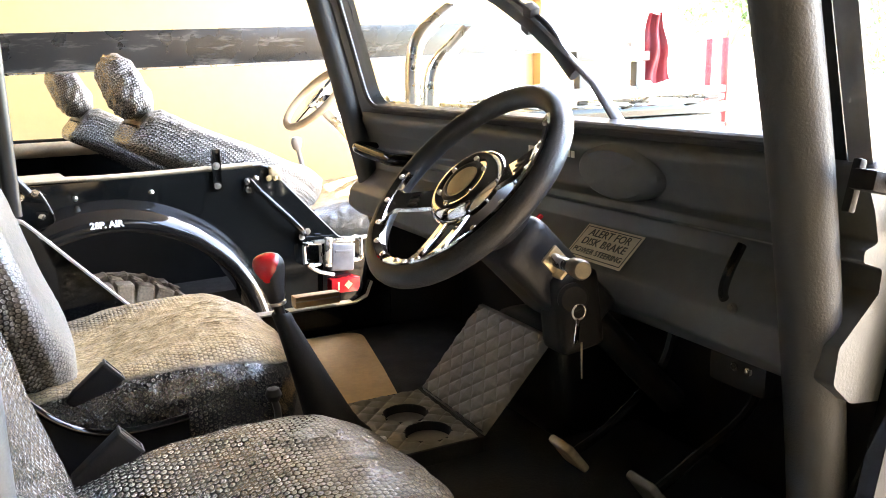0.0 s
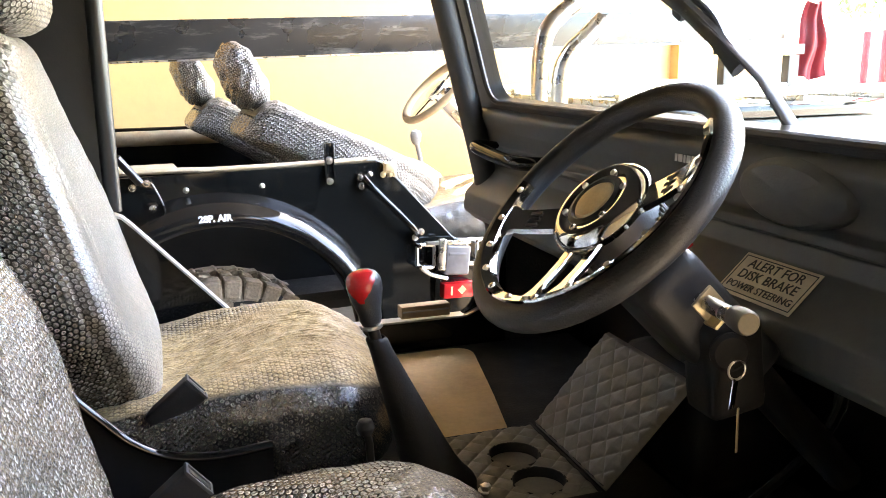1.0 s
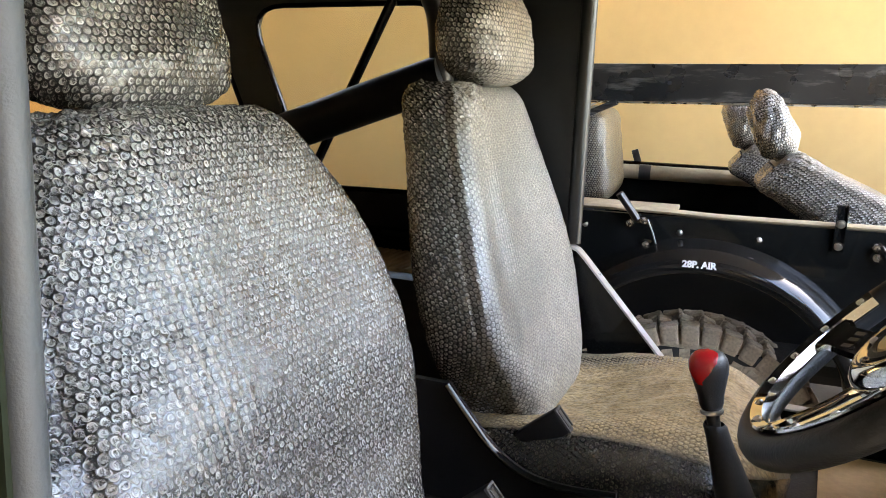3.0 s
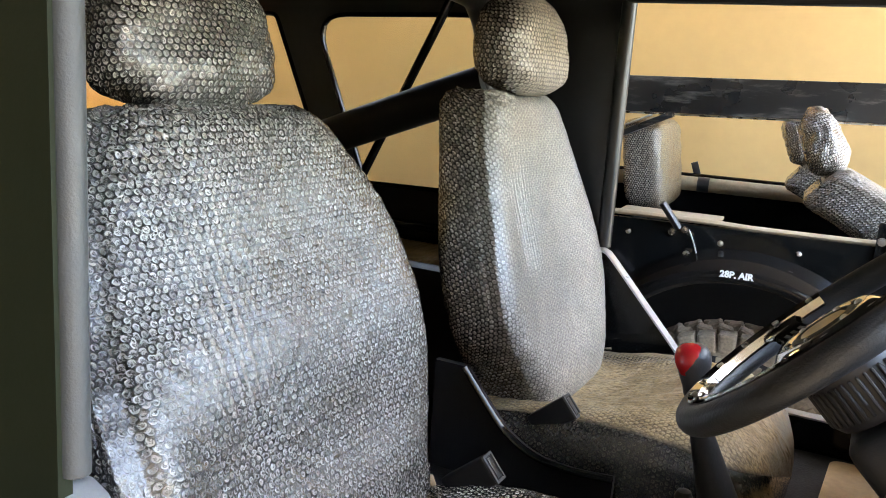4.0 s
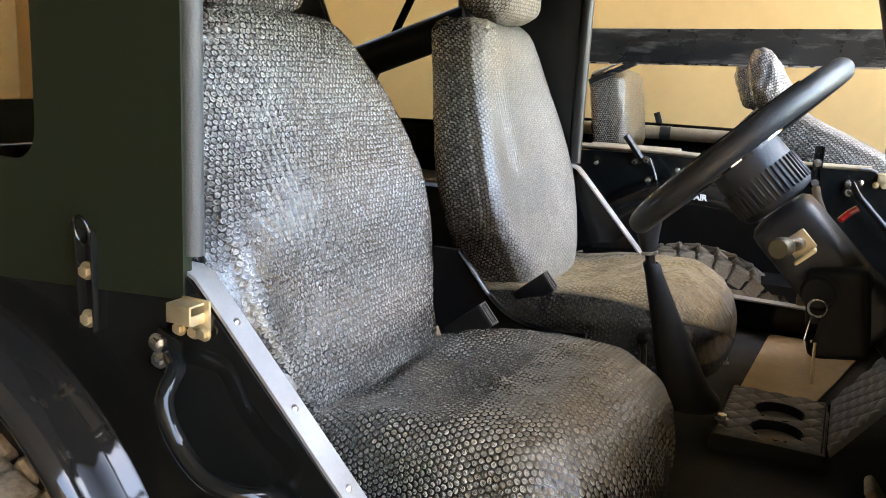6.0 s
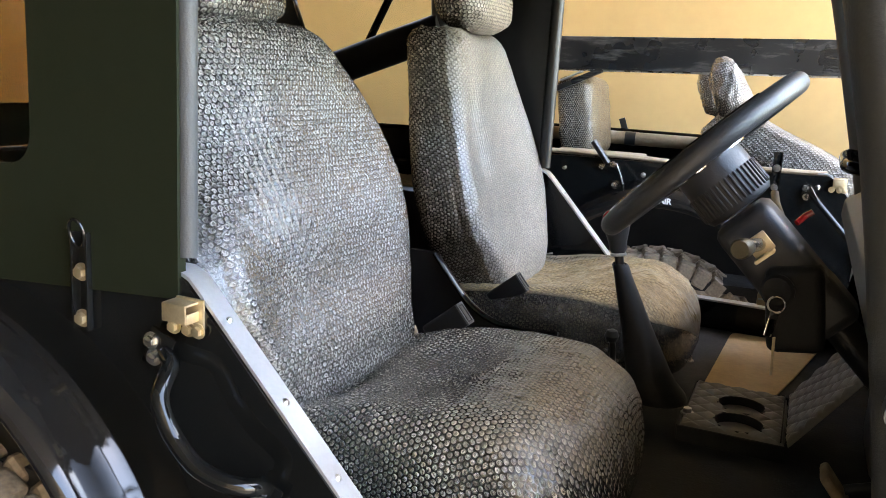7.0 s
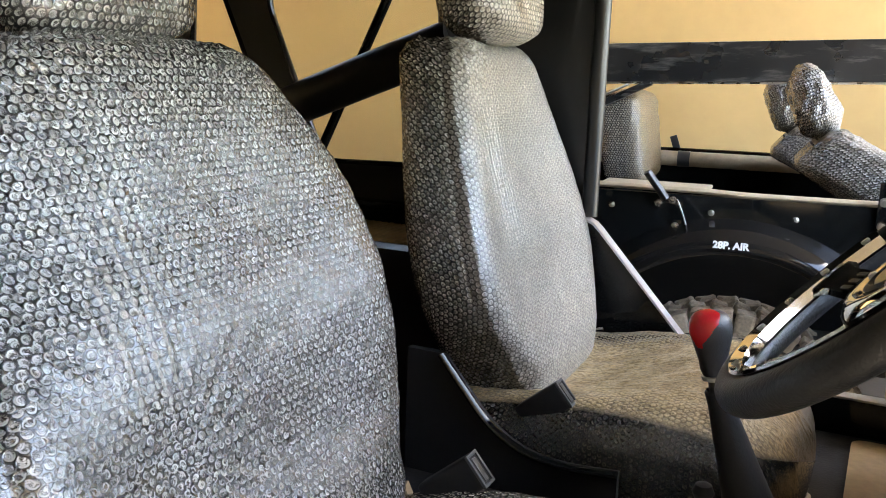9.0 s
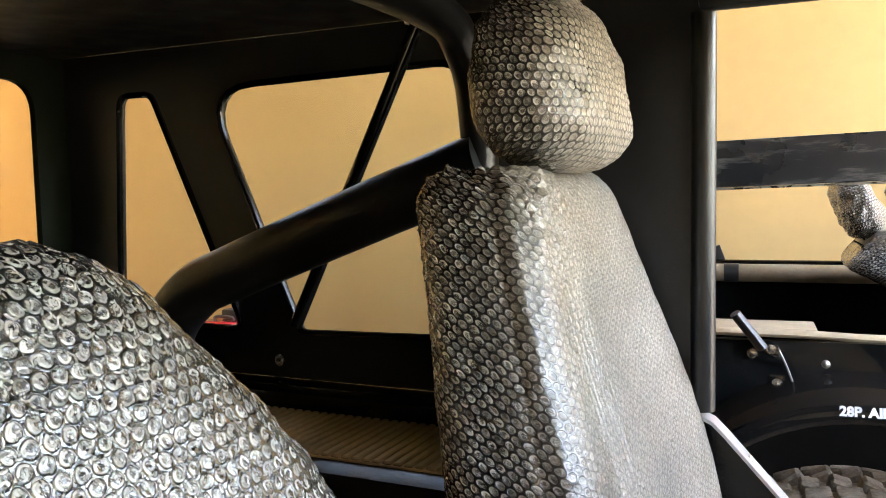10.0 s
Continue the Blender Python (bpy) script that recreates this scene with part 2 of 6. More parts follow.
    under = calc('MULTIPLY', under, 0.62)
    fold = n.new("ShaderNodeTexNoise")
    fold.inputs["Scale"].default_value, fold.inputs["Detail"].default_value, fold.inputs["Distortion"].default_value = 1.0, 5.0, 0.6
    l.new(vec('MULTIPLY', film, (280.0, 120.0, 0.0)), fold.inputs["Vector"])
    wrinkle = noise(film, 400, 3).outputs[0]
    height = calc('MULTIPLY_ADD', bubble, dome_h, calc('MULTIPLY_ADD', fold.outputs[0], calc('MULTIPLY_ADD', tan_mask, 0.0016, 0.0006), calc('MULTIPLY', wrinkle, 0.0004)))
    height = calc('MULTIPLY_ADD', calc('MAXIMUM', calc('MULTIPLY', curl_glints, mask), under), 0.0005, height)
    bump = n.new("ShaderNodeBump")
    bump.inputs["Strength"].default_value, bump.inputs["Distance"].default_value = 0.9, 1.0
    l.new(height, bump.inputs["Height"])
    l.new(bump.outputs[0], b.inputs["Normal"])
    l.new(bump.outputs[0], b.inputs["Coat Normal"])
    patch = noise(film, 14, 4).outputs[0]
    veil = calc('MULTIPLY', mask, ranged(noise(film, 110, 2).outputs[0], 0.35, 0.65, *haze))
    # bow and stroke highlights go into the base colour beside the film's milkiness
    marks = calc('MAXIMUM', calc('MULTIPLY', curl_glints, calc('MULTIPLY_ADD', mask, 0.95, 0.05)), under)
    milk_and_glints = calc('MULTIPLY', calc('MINIMUM', calc('ADD', veil, marks), 1.0), calc('MULTIPLY_ADD', puff, 0.92, 0.08))
    col = mixed(milk_and_glints, (*gap, 1), (*dome, 1))
    # third colour laid on by mask: tops and fronts tan, sides left bare
    amount = calc('MULTIPLY', tan_mask, calc('MULTIPLY', ranged(patch, 0.25, 0.6, 0.78, 1.0), calc('MULTIPLY_ADD', calc('MULTIPLY', calc('MULTIPLY_ADD', mask, -0.75, 0.80), puff), -1.0, 1.0)))
    # wrinkle shading painted into the colour: hollows darker, ridges paler
    fold_shading = calc('MULTIPLY_ADD', stroke, 0.30, calc('MULTIPLY', ranged(fold.outputs[0], 0.36, 0.62, 0.0, 0.8), calc('MULTIPLY_ADD', patch, 0.7, 0.55)))
    col = mixed(amount, col, mixed(fold_shading, (*[c * 0.42 for c in dusty], 1), (*[c * 1.22 for c in dusty], 1)))
    l.new(col, b.inputs["Base Color"])
    l.new(ranged(amount, 0.0, 1.0, 0.22, 0.62), b.inputs["Roughness"])
    b.inputs["IOR"].default_value = 1.4
    b.inputs["Coat IOR"].default_value = 1.76
    l.new(ranged(amount, 0.0, 0.9, 0.8, 0.2), b.inputs["Coat Weight"])
    l.new(ranged(amount, 0.0, 1.0, 0.04, 0.30), b.inputs["Coat Roughness"])
    return m


# dome also colours the painted glints, set apart for each seat part
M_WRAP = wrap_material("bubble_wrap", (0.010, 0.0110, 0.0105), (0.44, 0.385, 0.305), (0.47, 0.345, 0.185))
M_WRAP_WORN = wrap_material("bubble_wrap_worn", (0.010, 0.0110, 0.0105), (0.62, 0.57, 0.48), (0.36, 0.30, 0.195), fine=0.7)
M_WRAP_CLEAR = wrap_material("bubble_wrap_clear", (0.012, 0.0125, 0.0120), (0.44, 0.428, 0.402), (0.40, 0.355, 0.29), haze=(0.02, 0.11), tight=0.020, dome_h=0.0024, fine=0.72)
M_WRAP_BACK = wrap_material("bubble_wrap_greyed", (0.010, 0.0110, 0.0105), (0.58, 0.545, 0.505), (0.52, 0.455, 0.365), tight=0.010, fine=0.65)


# ---- mesh helpers ----
def part(name, bm, material, parent=None, label="", smooth=40):
    """Link a bmesh as one mesh object under a thing or a part."""
    me = bpy.data.meshes.new(name)
    bm.normal_update()
    bm.to_mesh(me)
    bm.free()
    me.materials.append(material)
    if smooth:
        me.shade_smooth()
        me.set_sharp_from_angle(angle=radians(smooth))
    ob = new(name, me)
    ob.parent = parent
    if label:
        ob["label"] = label
    return ob


def thing(name, label, category, m=None, group="", kind=""):
    ob = tagged(new(name), label, category, group, kind)
    ob.empty_display_size = 0.1
    if m is not None:
        ob.matrix_world = m
    return ob


def join(*bms):
    """Several bmeshes as one."""
    out = bms[0]
    for b in bms[1:]:
        me = bpy.data.meshes.new("tmp")
        b.to_mesh(me)
        b.free()
        out.from_mesh(me)
        bpy.data.meshes.remove(me)
    return out


def moved(bm, m):
    bmesh.ops.transform(bm, matrix=m, verts=bm.verts)
    return bm


def box(sx, sy, sz, m=None, bevel=0.0, seg=2):
    bm = bmesh.new()
    bmesh.ops.create_cube(bm, size=1.0)
    bmesh.ops.scale(bm, vec=(sx, sy, sz), verts=bm.verts)
    if bevel:
        bmesh.ops.bevel(bm, geom=bm.edges[:], offset=bevel, segments=seg, profile=0.6, affect='EDGES')
    return moved(bm, m) if m is not None else bm


def cyl(r, h, m=None, seg=24, bevel=0.0, r2=None):
    """A cylinder or cone along z, centred."""
    bm = bmesh.new()
    bmesh.ops.create_cone(bm, cap_ends=True, segments=seg, radius1=r, radius2=r if r2 is None else r2, depth=h)
    if bevel:
        rim = [e for e in bm.edges if len(e.link_faces) == 2 and any(len(f.verts) > 4 for f in e.link_faces)]
        bmesh.ops.bevel(bm, geom=rim, offset=bevel, segments=2, profile=0.6, affect='EDGES')
    return moved(bm, m) if m is not None else bm


def lathe(profile, seg=32, m=None):
    """Spin (radius, height) pairs round z."""
    bm = bmesh.new()
    rings = []
    for r, z in profile:
        if r < 1e-5:
            rings.append([bm.verts.new((0, 0, z))])
        else:
            rings.append([bm.verts.new((r * math.cos(2 * math.pi * k / seg), r * math.sin(2 * math.pi * k / seg), z)) for k in range(seg)])
    for a, b in zip(rings, rings[1:]):
        for k in range(seg):
            j = (k + 1) % seg
            if len(a) == 1 and len(b) == 1:
                continue
            if len(a) == 1:
                bm.faces.new((a[0], b[j], b[k]))
            elif len(b) == 1:
                bm.faces.new((a[k], a[j], b[0]))
            else:
                bm.faces.new((a[k], a[j], b[j], b[k]))
    bmesh.ops.recalc_face_normals(bm, faces=bm.faces[:])
    return moved(bm, m) if m is not None else bm


def smooth_path(pts, n=8, closed=False):
    """Catmull-Rom through the points."""
    p = [Vector(q) for q in pts]
    out = []
    count = len(p) if closed else len(p) - 1
    for i in range(count):
        a = p[(i - 1) % len(p)] if closed or i > 0 else p[0] * 2 - p[1]
        b, c = p[i], p[(i + 1) % len(p)]
        d = p[(i + 2) % len(p)] if closed or i + 2 < len(p) else p[-1] * 2 - p[-2]
        for k in range(n):
            t = k / n
            out.append(0.5 * ((2 * b) + (c - a) * t + (2 * a - 5 * b + 4 * c - d) * t * t + (3 * b - a - 3 * c + d) * t ** 3))
    if not closed:
        out.append(p[-1])
    return out


def tube(pts, r, seg=14, closed=False, r_end=None, flat=1.0, up=(0, 0, 1), twist=None):
    """Sweep a round (or flattened) section along points; r may taper to r_end."""
    bm = bmesh.new()
    pts = [Vector(q) for q in pts]
    n = len(pts)
    rings, side = [], None
    for i, q in enumerate(pts):
        t = (pts[(i + 1) % n] - pts[i - 1]) if closed else pts[min(i + 1, n - 1)] - pts[max(i - 1, 0)]
        t.normalize()
        if side is None:
            u = Vector(up)
            if abs(u.dot(t)) > 0.95:
                u = Vector((1, 0, 0)) if abs(t.x) < 0.9 else Vector((0, 1, 0))
            side = u.cross(t).normalized()
        side = (side - t * side.dot(t)).normalized()
        other = t.cross(side)
        rr = r if r_end is None else r + (r_end - r) * i / (n - 1)
        rings.append([bm.verts.new(q + side * (rr * math.cos(2 * math.pi * k / seg)) + other * (rr * flat * math.sin(2 * math.pi * k / seg))) for k in range(seg)])
    for i in range(n if closed else n - 1):
        a, b = rings[i], rings[(i + 1) % n]
        for k in range(seg):
            j = (k + 1) % seg
            bm.faces.new((a[k], a[j], b[j], b[k]))
    if not closed:
        bm.faces.new(rings[0][::-1])
        bm.faces.new(rings[-1])
    bmesh.ops.recalc_face_normals(bm, faces=bm.faces[:])
    return bm


def fillet(pts, n=6):
    """A polygon of (x, y, radius) corners with rounded corners."""
    out = []
    for i, (x, y, r) in enumerate(pts):
        p, a, b = Vector((x, y)), Vector(pts[i - 1][:2]), Vector(pts[(i + 1) % len(pts)][:2])
        if r <= 0:
            out.append((x, y))
            continue
        u, v = (a - p).normalized(), (b - p).normalized()
        half = max(0.05, u.angle(v) / 2)
        d = min(r / math.tan(half), (a - p).length * 0.49, (b - p).length * 0.49)
        s, e = p + u * d, p + v * d
        for k in range(n + 1):
            t = k / n
            q = s * (1 - t) ** 2 + p * 2 * t * (1 - t) + e * t * t
            out.append((q.x, q.y))
    return out


def plate(outline, holes=(), thick=0.004, m=None, bevel=0.0):
    """A flat plate with holes in the xz plane, from y = 0 to y = thick."""
    bm = bmesh.new()
    edges = []
    for loop in (outline, *holes):
        vs = [bm.verts.new((x, 0, z)) for x, z in loop]
        edges += [bm.edges.new((vs[k], vs[(k + 1) % len(vs)])) for k in range(len(vs))]
    bmesh.ops.triangle_fill(bm, use_beauty=True, use_dissolve=False, edges=edges)
    faces = bm.faces[:]
    ext = bmesh.ops.extrude_face_region(bm, geom=faces)
    moved_verts = [g for g in ext["geom"] if isinstance(g, bmesh.types.BMVert)]
    bmesh.ops.translate(bm, vec=(0, thick, 0), verts=moved_verts)
    bmesh.ops.recalc_face_normals(bm, faces=bm.faces[:])
    return moved(bm, m) if m is not None else bm


def sweep_profile(profile, y0, y1, steps=1, closed=True):
    """Extrude an (x, z) profile along y."""
    bm = bmesh.new()
    rows_ = [[bm.verts.new((x, y0 + (y1 - y0) * s / steps, z)) for x, z in profile] for s in range(steps + 1)]
    n = len(profile)
    for a, b in zip(rows_, rows_[1:]):
        for k in range(n if closed else n - 1):
            j = (k + 1) % n
            bm.faces.new((a[k], a[j], b[j], b[k]))
    if closed:
        bm.faces.new(rows_[0][::-1])
        bm.faces.new(rows_[-1])
    bmesh.ops.recalc_face_normals(bm, faces=bm.faces[:])
    return bm


def bolt_head(r=0.008, h=0.006):
    """A hexagon bolt head with its washer, facing +z."""
    return join(cyl(r * 1.45, 0.002, pose(0, 0, 0.001), 20), cyl(r, h, pose(0, 0, 0.002 + h / 2), 6, 0.0012))


def face_to(p, normal):
    """The pose that carries +z onto the normal, at p."""
    q = Vector(normal).to_track_quat("Z", "Y").to_matrix().to_4x4()
    return Matrix.Translation(p) @ q


def bars(widths, h, gap, depth=0.0008):
    """A row of plain bars in the xz plane, for writing that cannot be read."""
    bm, x = None, 0.0
    for w in widths:
        b = box(w, depth, h, pose(x + w / 2, 0, h / 2))
        bm = b if bm is None else join(bm, b)
        x += w + gap
    return bm


def lettering(text, size, material, parent, m, name="lettering", label="", bold=0.0):
    """Raised letters in the built-in font, as a mesh."""
    cu = bpy.data.curves.new("text", 'FONT')
    cu.body, cu.size, cu.extrude, cu.offset, cu.align_x, cu.align_y, cu.resolution_u = text, size, 0.0004, bold, 'CENTER', 'CENTER', 3
    tmp = bpy.data.objects.new("text", cu)
    me = bpy.data.meshes.new_from_object(tmp)
    bpy.data.objects.remove(tmp)
    me.transform(m)
    me.materials.clear()
    me.materials.append(material)
    ob = new(name, me)
    ob.parent = parent
    if label:
        ob["label"] = label
    return ob


# ---- bubble-wrapped forms ----
def bubbles(u, v, pitch):
    """Height (0 to 1) of round bubbles in a hexagonal lattice at (u, v) metres on the film."""
    best = np.full(u.shape, 9.0)
    for sh in (0.0, 0.5):
        a, b = np.modf(u / pitch + sh + 500)[0] - 0.5, np.modf(v / (pitch * math.sqrt(3)) + sh + 500)[0] - 0.5
        best = np.minimum(best, np.hypot(a, b * math.sqrt(3)))
    x = np.clip(best / 0.43, 0, 1)
    return np.sqrt(np.clip(1 - x ** 2.5, 0, 1))


def ripple(a, b, seed):
    """Smooth noise from sines, for creases in the film."""
    rng = np.random.RandomState(seed)
    out = np.zeros(a.shape)
    for k in range(14):
        f = rng.uniform(4, 34)
        th = rng.uniform(0, math.pi)
        out += np.sin((a * math.cos(th) + b * math.sin(th)) * f * 2 * math.pi / 2 + rng.uniform(0, 6.28)) / (1 + f * 0.12)
    return out / 3


def grid_mesh(name, p, material, parent, label="", closed_u=True, film=None):
    """A mesh from an array of points [v][u]; u closes on itself."""
    nv, nu, _ = p.shape
    idx = np.arange(nv * nu).reshape(nv, nu)
    nxt = np.roll(idx, -1, 1) if closed_u else idx[:, 1:]
    cur = idx if closed_u else idx[:, :-1]
    quads = np.stack([cur[:-1], nxt[:-1], nxt[1:], cur[1:]], -1).reshape(-1, 4)
    me = bpy.data.meshes.new(name)
    me.vertices.add(nv * nu)
    me.vertices.foreach_set("co", p.reshape(-1).astype(np.float32))
    me.loops.add(quads.size)
    me.loops.foreach_set("vertex_index", quads.reshape(-1).astype(np.int32))
    me.polygons.add(len(quads))
    me.polygons.foreach_set("loop_start", (np.arange(len(quads)) * 4).astype(np.int32))
    me.update(calc_edges=True)
    me.validate()
    me.shade_smooth()
    if film is not None:
        arc, up, puff, tan_mask, twice = (*film, 0.0)[:5]
        layer = me.attributes.new("film", 'FLOAT_VECTOR', 'POINT')
        layer.data.foreach_set("vector", np.stack([arc, up, 0 * arc], -1).reshape(-1).astype(np.float32))
        for nm, v in (("puff", puff), ("tan_mask", tan_mask), ("twice", twice)):
            layer = me.attributes.new(nm, 'FLOAT', 'POINT')
            layer.data.foreach_set("value", (np.clip(v, 0, 1) + 0 * arc).reshape(-1).astype(np.float32))
    me.materials.append(material)
    ob = new(name, me)
    ob.parent = parent
    if label:
        ob["label"] = label
    return ob


def displaced(p, h, closed=True):
    """Move an array of surface points along its normals by h."""
    du = (np.roll(p, -1, 1) - np.roll(p, 1, 1)) if closed else np.gradient(p, axis=1)
    dv = np.gradient(p, axis=0)
    n = np.cross(du, dv)
    n /= np.maximum(np.linalg.norm(n, axis=2, keepdims=True), 1e-9)
    return p + n * h[..., None], n


def sstep(a, b, x):
    t = np.clip((x - a) / (b - a), 0, 1)
    return t * t * (3 - 2 * t)


def sgnpow(x, e):
    return np.sign(x) * np.abs(x) ** e


def angles(nu, a, b, ea, eb, width):
    """Angles round a flattened section, even in length, and closer where the form can be seen."""
    t = np.linspace(0, 2 * math.pi, 60001)
    q = np.stack([a * sgnpow(np.cos(t), ea), b * sgnpow(np.sin(t), eb)], -1)
    seg = np.linalg.norm(np.diff(q, axis=0), axis=1)
    mid = (t[1:] + t[:-1]) / 2
    seg = seg * (1 + 4 * (np.cos(mid - math.pi / 2) > math.cos(width)))
    c = np.concatenate([[0], np.cumsum(seg)])
    return np.interp(np.linspace(0, c[-1], nu, endpoint=False), c, t)[None, :]


def lengths(p, ref):
    """Lengths over the surface: across from the column ref, and up along it."""
    seg = np.linalg.norm(np.roll(p, -1, 1) - p, axis=2)
    cum = np.concatenate([np.zeros((len(p), 1)), np.cumsum(seg, 1)[:, :-1]], 1)
    rise = np.linalg.norm(np.diff(p[:, ref], axis=0), axis=1)
    up = np.concatenate([[0], np.cumsum(rise)])[:, None]
    return cum - cum[:, ref:ref + 1], up + 0 * seg


def backrest_form(step, pitch=0.0094, seed=3, amp=0.0010, pull=1.0, tan=0.0, outer=0.0, grow=1.0, turned=False, shoulder=0.0, hip=0.0, waist=0.0, lean=0.0):
    """A wrapped bucket backrest. Local: x forward, y across, z up; the hip line is z = 0, about 0.55 m tall.
    pull: how far the film is drawn in at the outer hip; tan: how tan the front is."""
    H, W = 0.560, 0.268
    nu, nv = int(0.95 / step), int((H + 0.16) / step)
    th = angles(nu, W * 0.9, 0.08, 0.42, 0.50, 2.2)
    s = np.linspace(0, 1, nv)[:, None]
    # rounded ends: the section shrinks towards both poles
    e = 0.075
    lo, hi = np.clip((e - s) / e, 0, 1), np.clip((s - (1 - e)) / e, 0, 1)
    k = np.sqrt(np.clip(1 - np.maximum(lo, hi) ** 2.4, 0, 1))
    z = -0.02 + (H + 0.01) * np.clip((s - e * 0.5) / (1 - e), -0.03, 1.02) + 0 * th
    zz = np.clip(z / H, 0, 1)
    w = W * np.interp(zz, (0, 0.06, 0.12, 0.21, 0.30, 0.39, 0.48, 0.57, 0.66, 0.75, 0.86, 0.94, 1.0), (0.71, 0.80, 0.875, 0.955, 0.99, 1.0, 0.98, 0.94, 0.885, 0.825, 0.74, 0.655, 0.56))
    w = w - 0.030 * (1 - k) * (1 + lo * 0.2)
    d = (0.092 - 0.004 * sstep(0, 0.4, zz) - 0.018 * sstep(0.35, 1.0, zz)) * (0.04 + 0.96 * k)
    c, sn = np.cos(th), np.sin(th)
    y = w * sgnpow(c, 0.42)
    yy = np.clip(np.abs(y) / np.maximum(w, 1e-4), 0, 1)
    x = d * sgnpow(sn, 0.50)
    front = np.clip(sn, 0, 1) ** 0.5
    mid = 1 - yy ** 2.5
    x = x - front * k * mid * (0.030 * sstep(0.04, 0.25, zz) * (1 - 0.75 * sstep(0.62, 0.95, zz)) - 0.014 * np.exp(-((zz - 0.16) / 0.14) ** 2))
    x = x + front * k * yy ** 5 * 0.016 * (1 - sstep(0.0, 0.85, zz))
    x = x + 0.020 - 0.036 * zz - 0.078 * zz ** 1.6 - lean * (1 - sstep(0.0, 0.55, zz))
    # the outer shoulder falls back round its corner, the inner hip is drawn in
    x = x - shoulder * front * k * yy ** 3 * sstep(0.22, 0.66, zz) * (y < 0)
    y = y - (0.048 if shoulder else 0.0) * (y < 0) * yy * (1 - sstep(0.30, 0.8, zz)) * k
    y = y * (1 - waist * (1 - sstep(0.0, 0.36, zz)))
    y = y * (1 - hip * (1 - sstep(0.05, 0.62, zz)) * (y > 0))
    y = y + (0.034 if hip else 0.0) * np.exp(-((zz - 0.73) / 0.20) ** 2) * yy * (y > 0) * k
    y = y + (0.045 if hip else 0.0) * np.exp(-(zz / 0.075) ** 2) * yy ** 6 * (y > 0) * k
    y = y * (1 + outer * sstep(0.35, 0.85, zz) * (y < 0)) * grow
    p = np.stack([x * grow, y, z], -1)
    # lengths along the surface
    arc, up = lengths(p, int(np.argmin(np.abs(th[0] - math.pi / 2))))
    crease = ripple(arc * 2.2, up * 2.2, seed)
    flat = sstep(0.15, 0.9, ripple(arc * 0.9 + 3, up * 0.9, seed + 5))
    # a welt where front and side meet, and the groove behind it
    h = k * (0.005 * np.exp(-((sn - 0.32) / 0.09) ** 2) - 0.004 * np.exp(-((sn - 0.13) / 0.035) ** 2)) * (0.6 + 0.6 * crease)
    # radiating folds where the film is pulled in near the outer hip, upright folds above it
    r = np.hypot(y + 0.135, (z - 0.165) * 0.9)
    fold = np.exp(-(r / 0.15) ** 2) * sstep(0.004, 0.05, r) * front * pull
    ang = np.arctan2(z - 0.165, y + 0.135)
    h = h + 0.0004 * fold * (np.sin(ang * 24 + 1.5 * crease) + 0.6 * np.sin(ang * 41 + 3 * crease)) * np.clip(r / 0.05, 0.2, 1.6) - 0.004 * pull * np.exp(-(r / 0.04) ** 2) * front
    lines = np.exp(-((y + 0.125) / 0.05) ** 2) * sstep(0.30, 0.5, zz) * (1 - 0.7 * sstep(0.6, 0.9, zz)) * front
    h = h + 0.0010 * lines * (np.sin(y * 430 + 2 * crease) + 0.6 * np.sin(y * 790 + z * 20))
    puff = np.clip((1 - 0.15 * flat) * (1 - 0.20 * fold) * (1 - 0.20 * lines) * (0.25 + 0.75 * k) * (1 - 0.85 * tan * front), 0, 1)
    if shoulder:
        # the taut film on the outer bolster
        taut = (y < 0) * np.exp(-((sn - 0.87) / 0.09) ** 2) * sstep(0.10, 0.2, zz) * (1 - sstep(0.42, 0.58, zz))
        puff = puff * (1 - 0.6 * taut)
        # shaded outer side put into the colour: pale bubbles fade there
        cheek = (y < 0) * (1 - sstep(0.64, 0.78, sn)) * (1 - 0.6 * sstep(0.5, 0.8, zz))
        puff = puff * (1 - 0.72 * cheek)
        h = h + 0.004 * k * (y < 0) * np.exp(-((sn - 0.82) / 0.07) ** 2) * (1 - sstep(0.45, 0.7, zz)) - 0.010 * k * cheek * (sn > 0)
    # pale streaks coloured along the upright folds
    streak = (0.8 * lines * sstep(0.1, 0.9, np.sin(y * 430 + 2 * crease) * (0.7 + 0.5 * crease)) if shoulder else 0.0)
    tan_mask = streak + tan * front * (0.85 + 0.15 * crease) * (0.9 + 0.3 * (1 - sstep(0.0, 0.4, zz))) + 0.02 * tan
    # film gathered in loose lumps at the top outer corner
    lump = np.exp(-(((zz - 0.96) / 0.09) ** 2 + ((y + 0.15) / 0.07) ** 2)) + 0.35 * np.exp(-((zz - 1.0) / 0.05) ** 2)
    h = h + 0.006 * lump * np.abs(ripple(arc * 5, up * 5, seed + 9)) + 0.002 * lump * ripple(arc * 12, up * 12, seed + 4)
    if turned:
        arc, up = up, arc
    return outward(p, h + amp * bubbles(arc, up, pitch) * puff + 0.0012 * crease * (0.3 + 0.7 * k)), (arc, up, puff, tan_mask, front * (shoulder > 0) * sstep(0.35, 0.8, np.clip(sn, 0, 1)))


def outward(p, h):
    """Displace away from the form's own middle line."""
    q, n = displaced(p, h)
    mid = p.mean(axis=1, keepdims=True)
    flip = np.where((n * (p - mid)).sum(-1).mean() < 0, -1.0, 1.0)
    return p + n * (h * flip)[..., None]


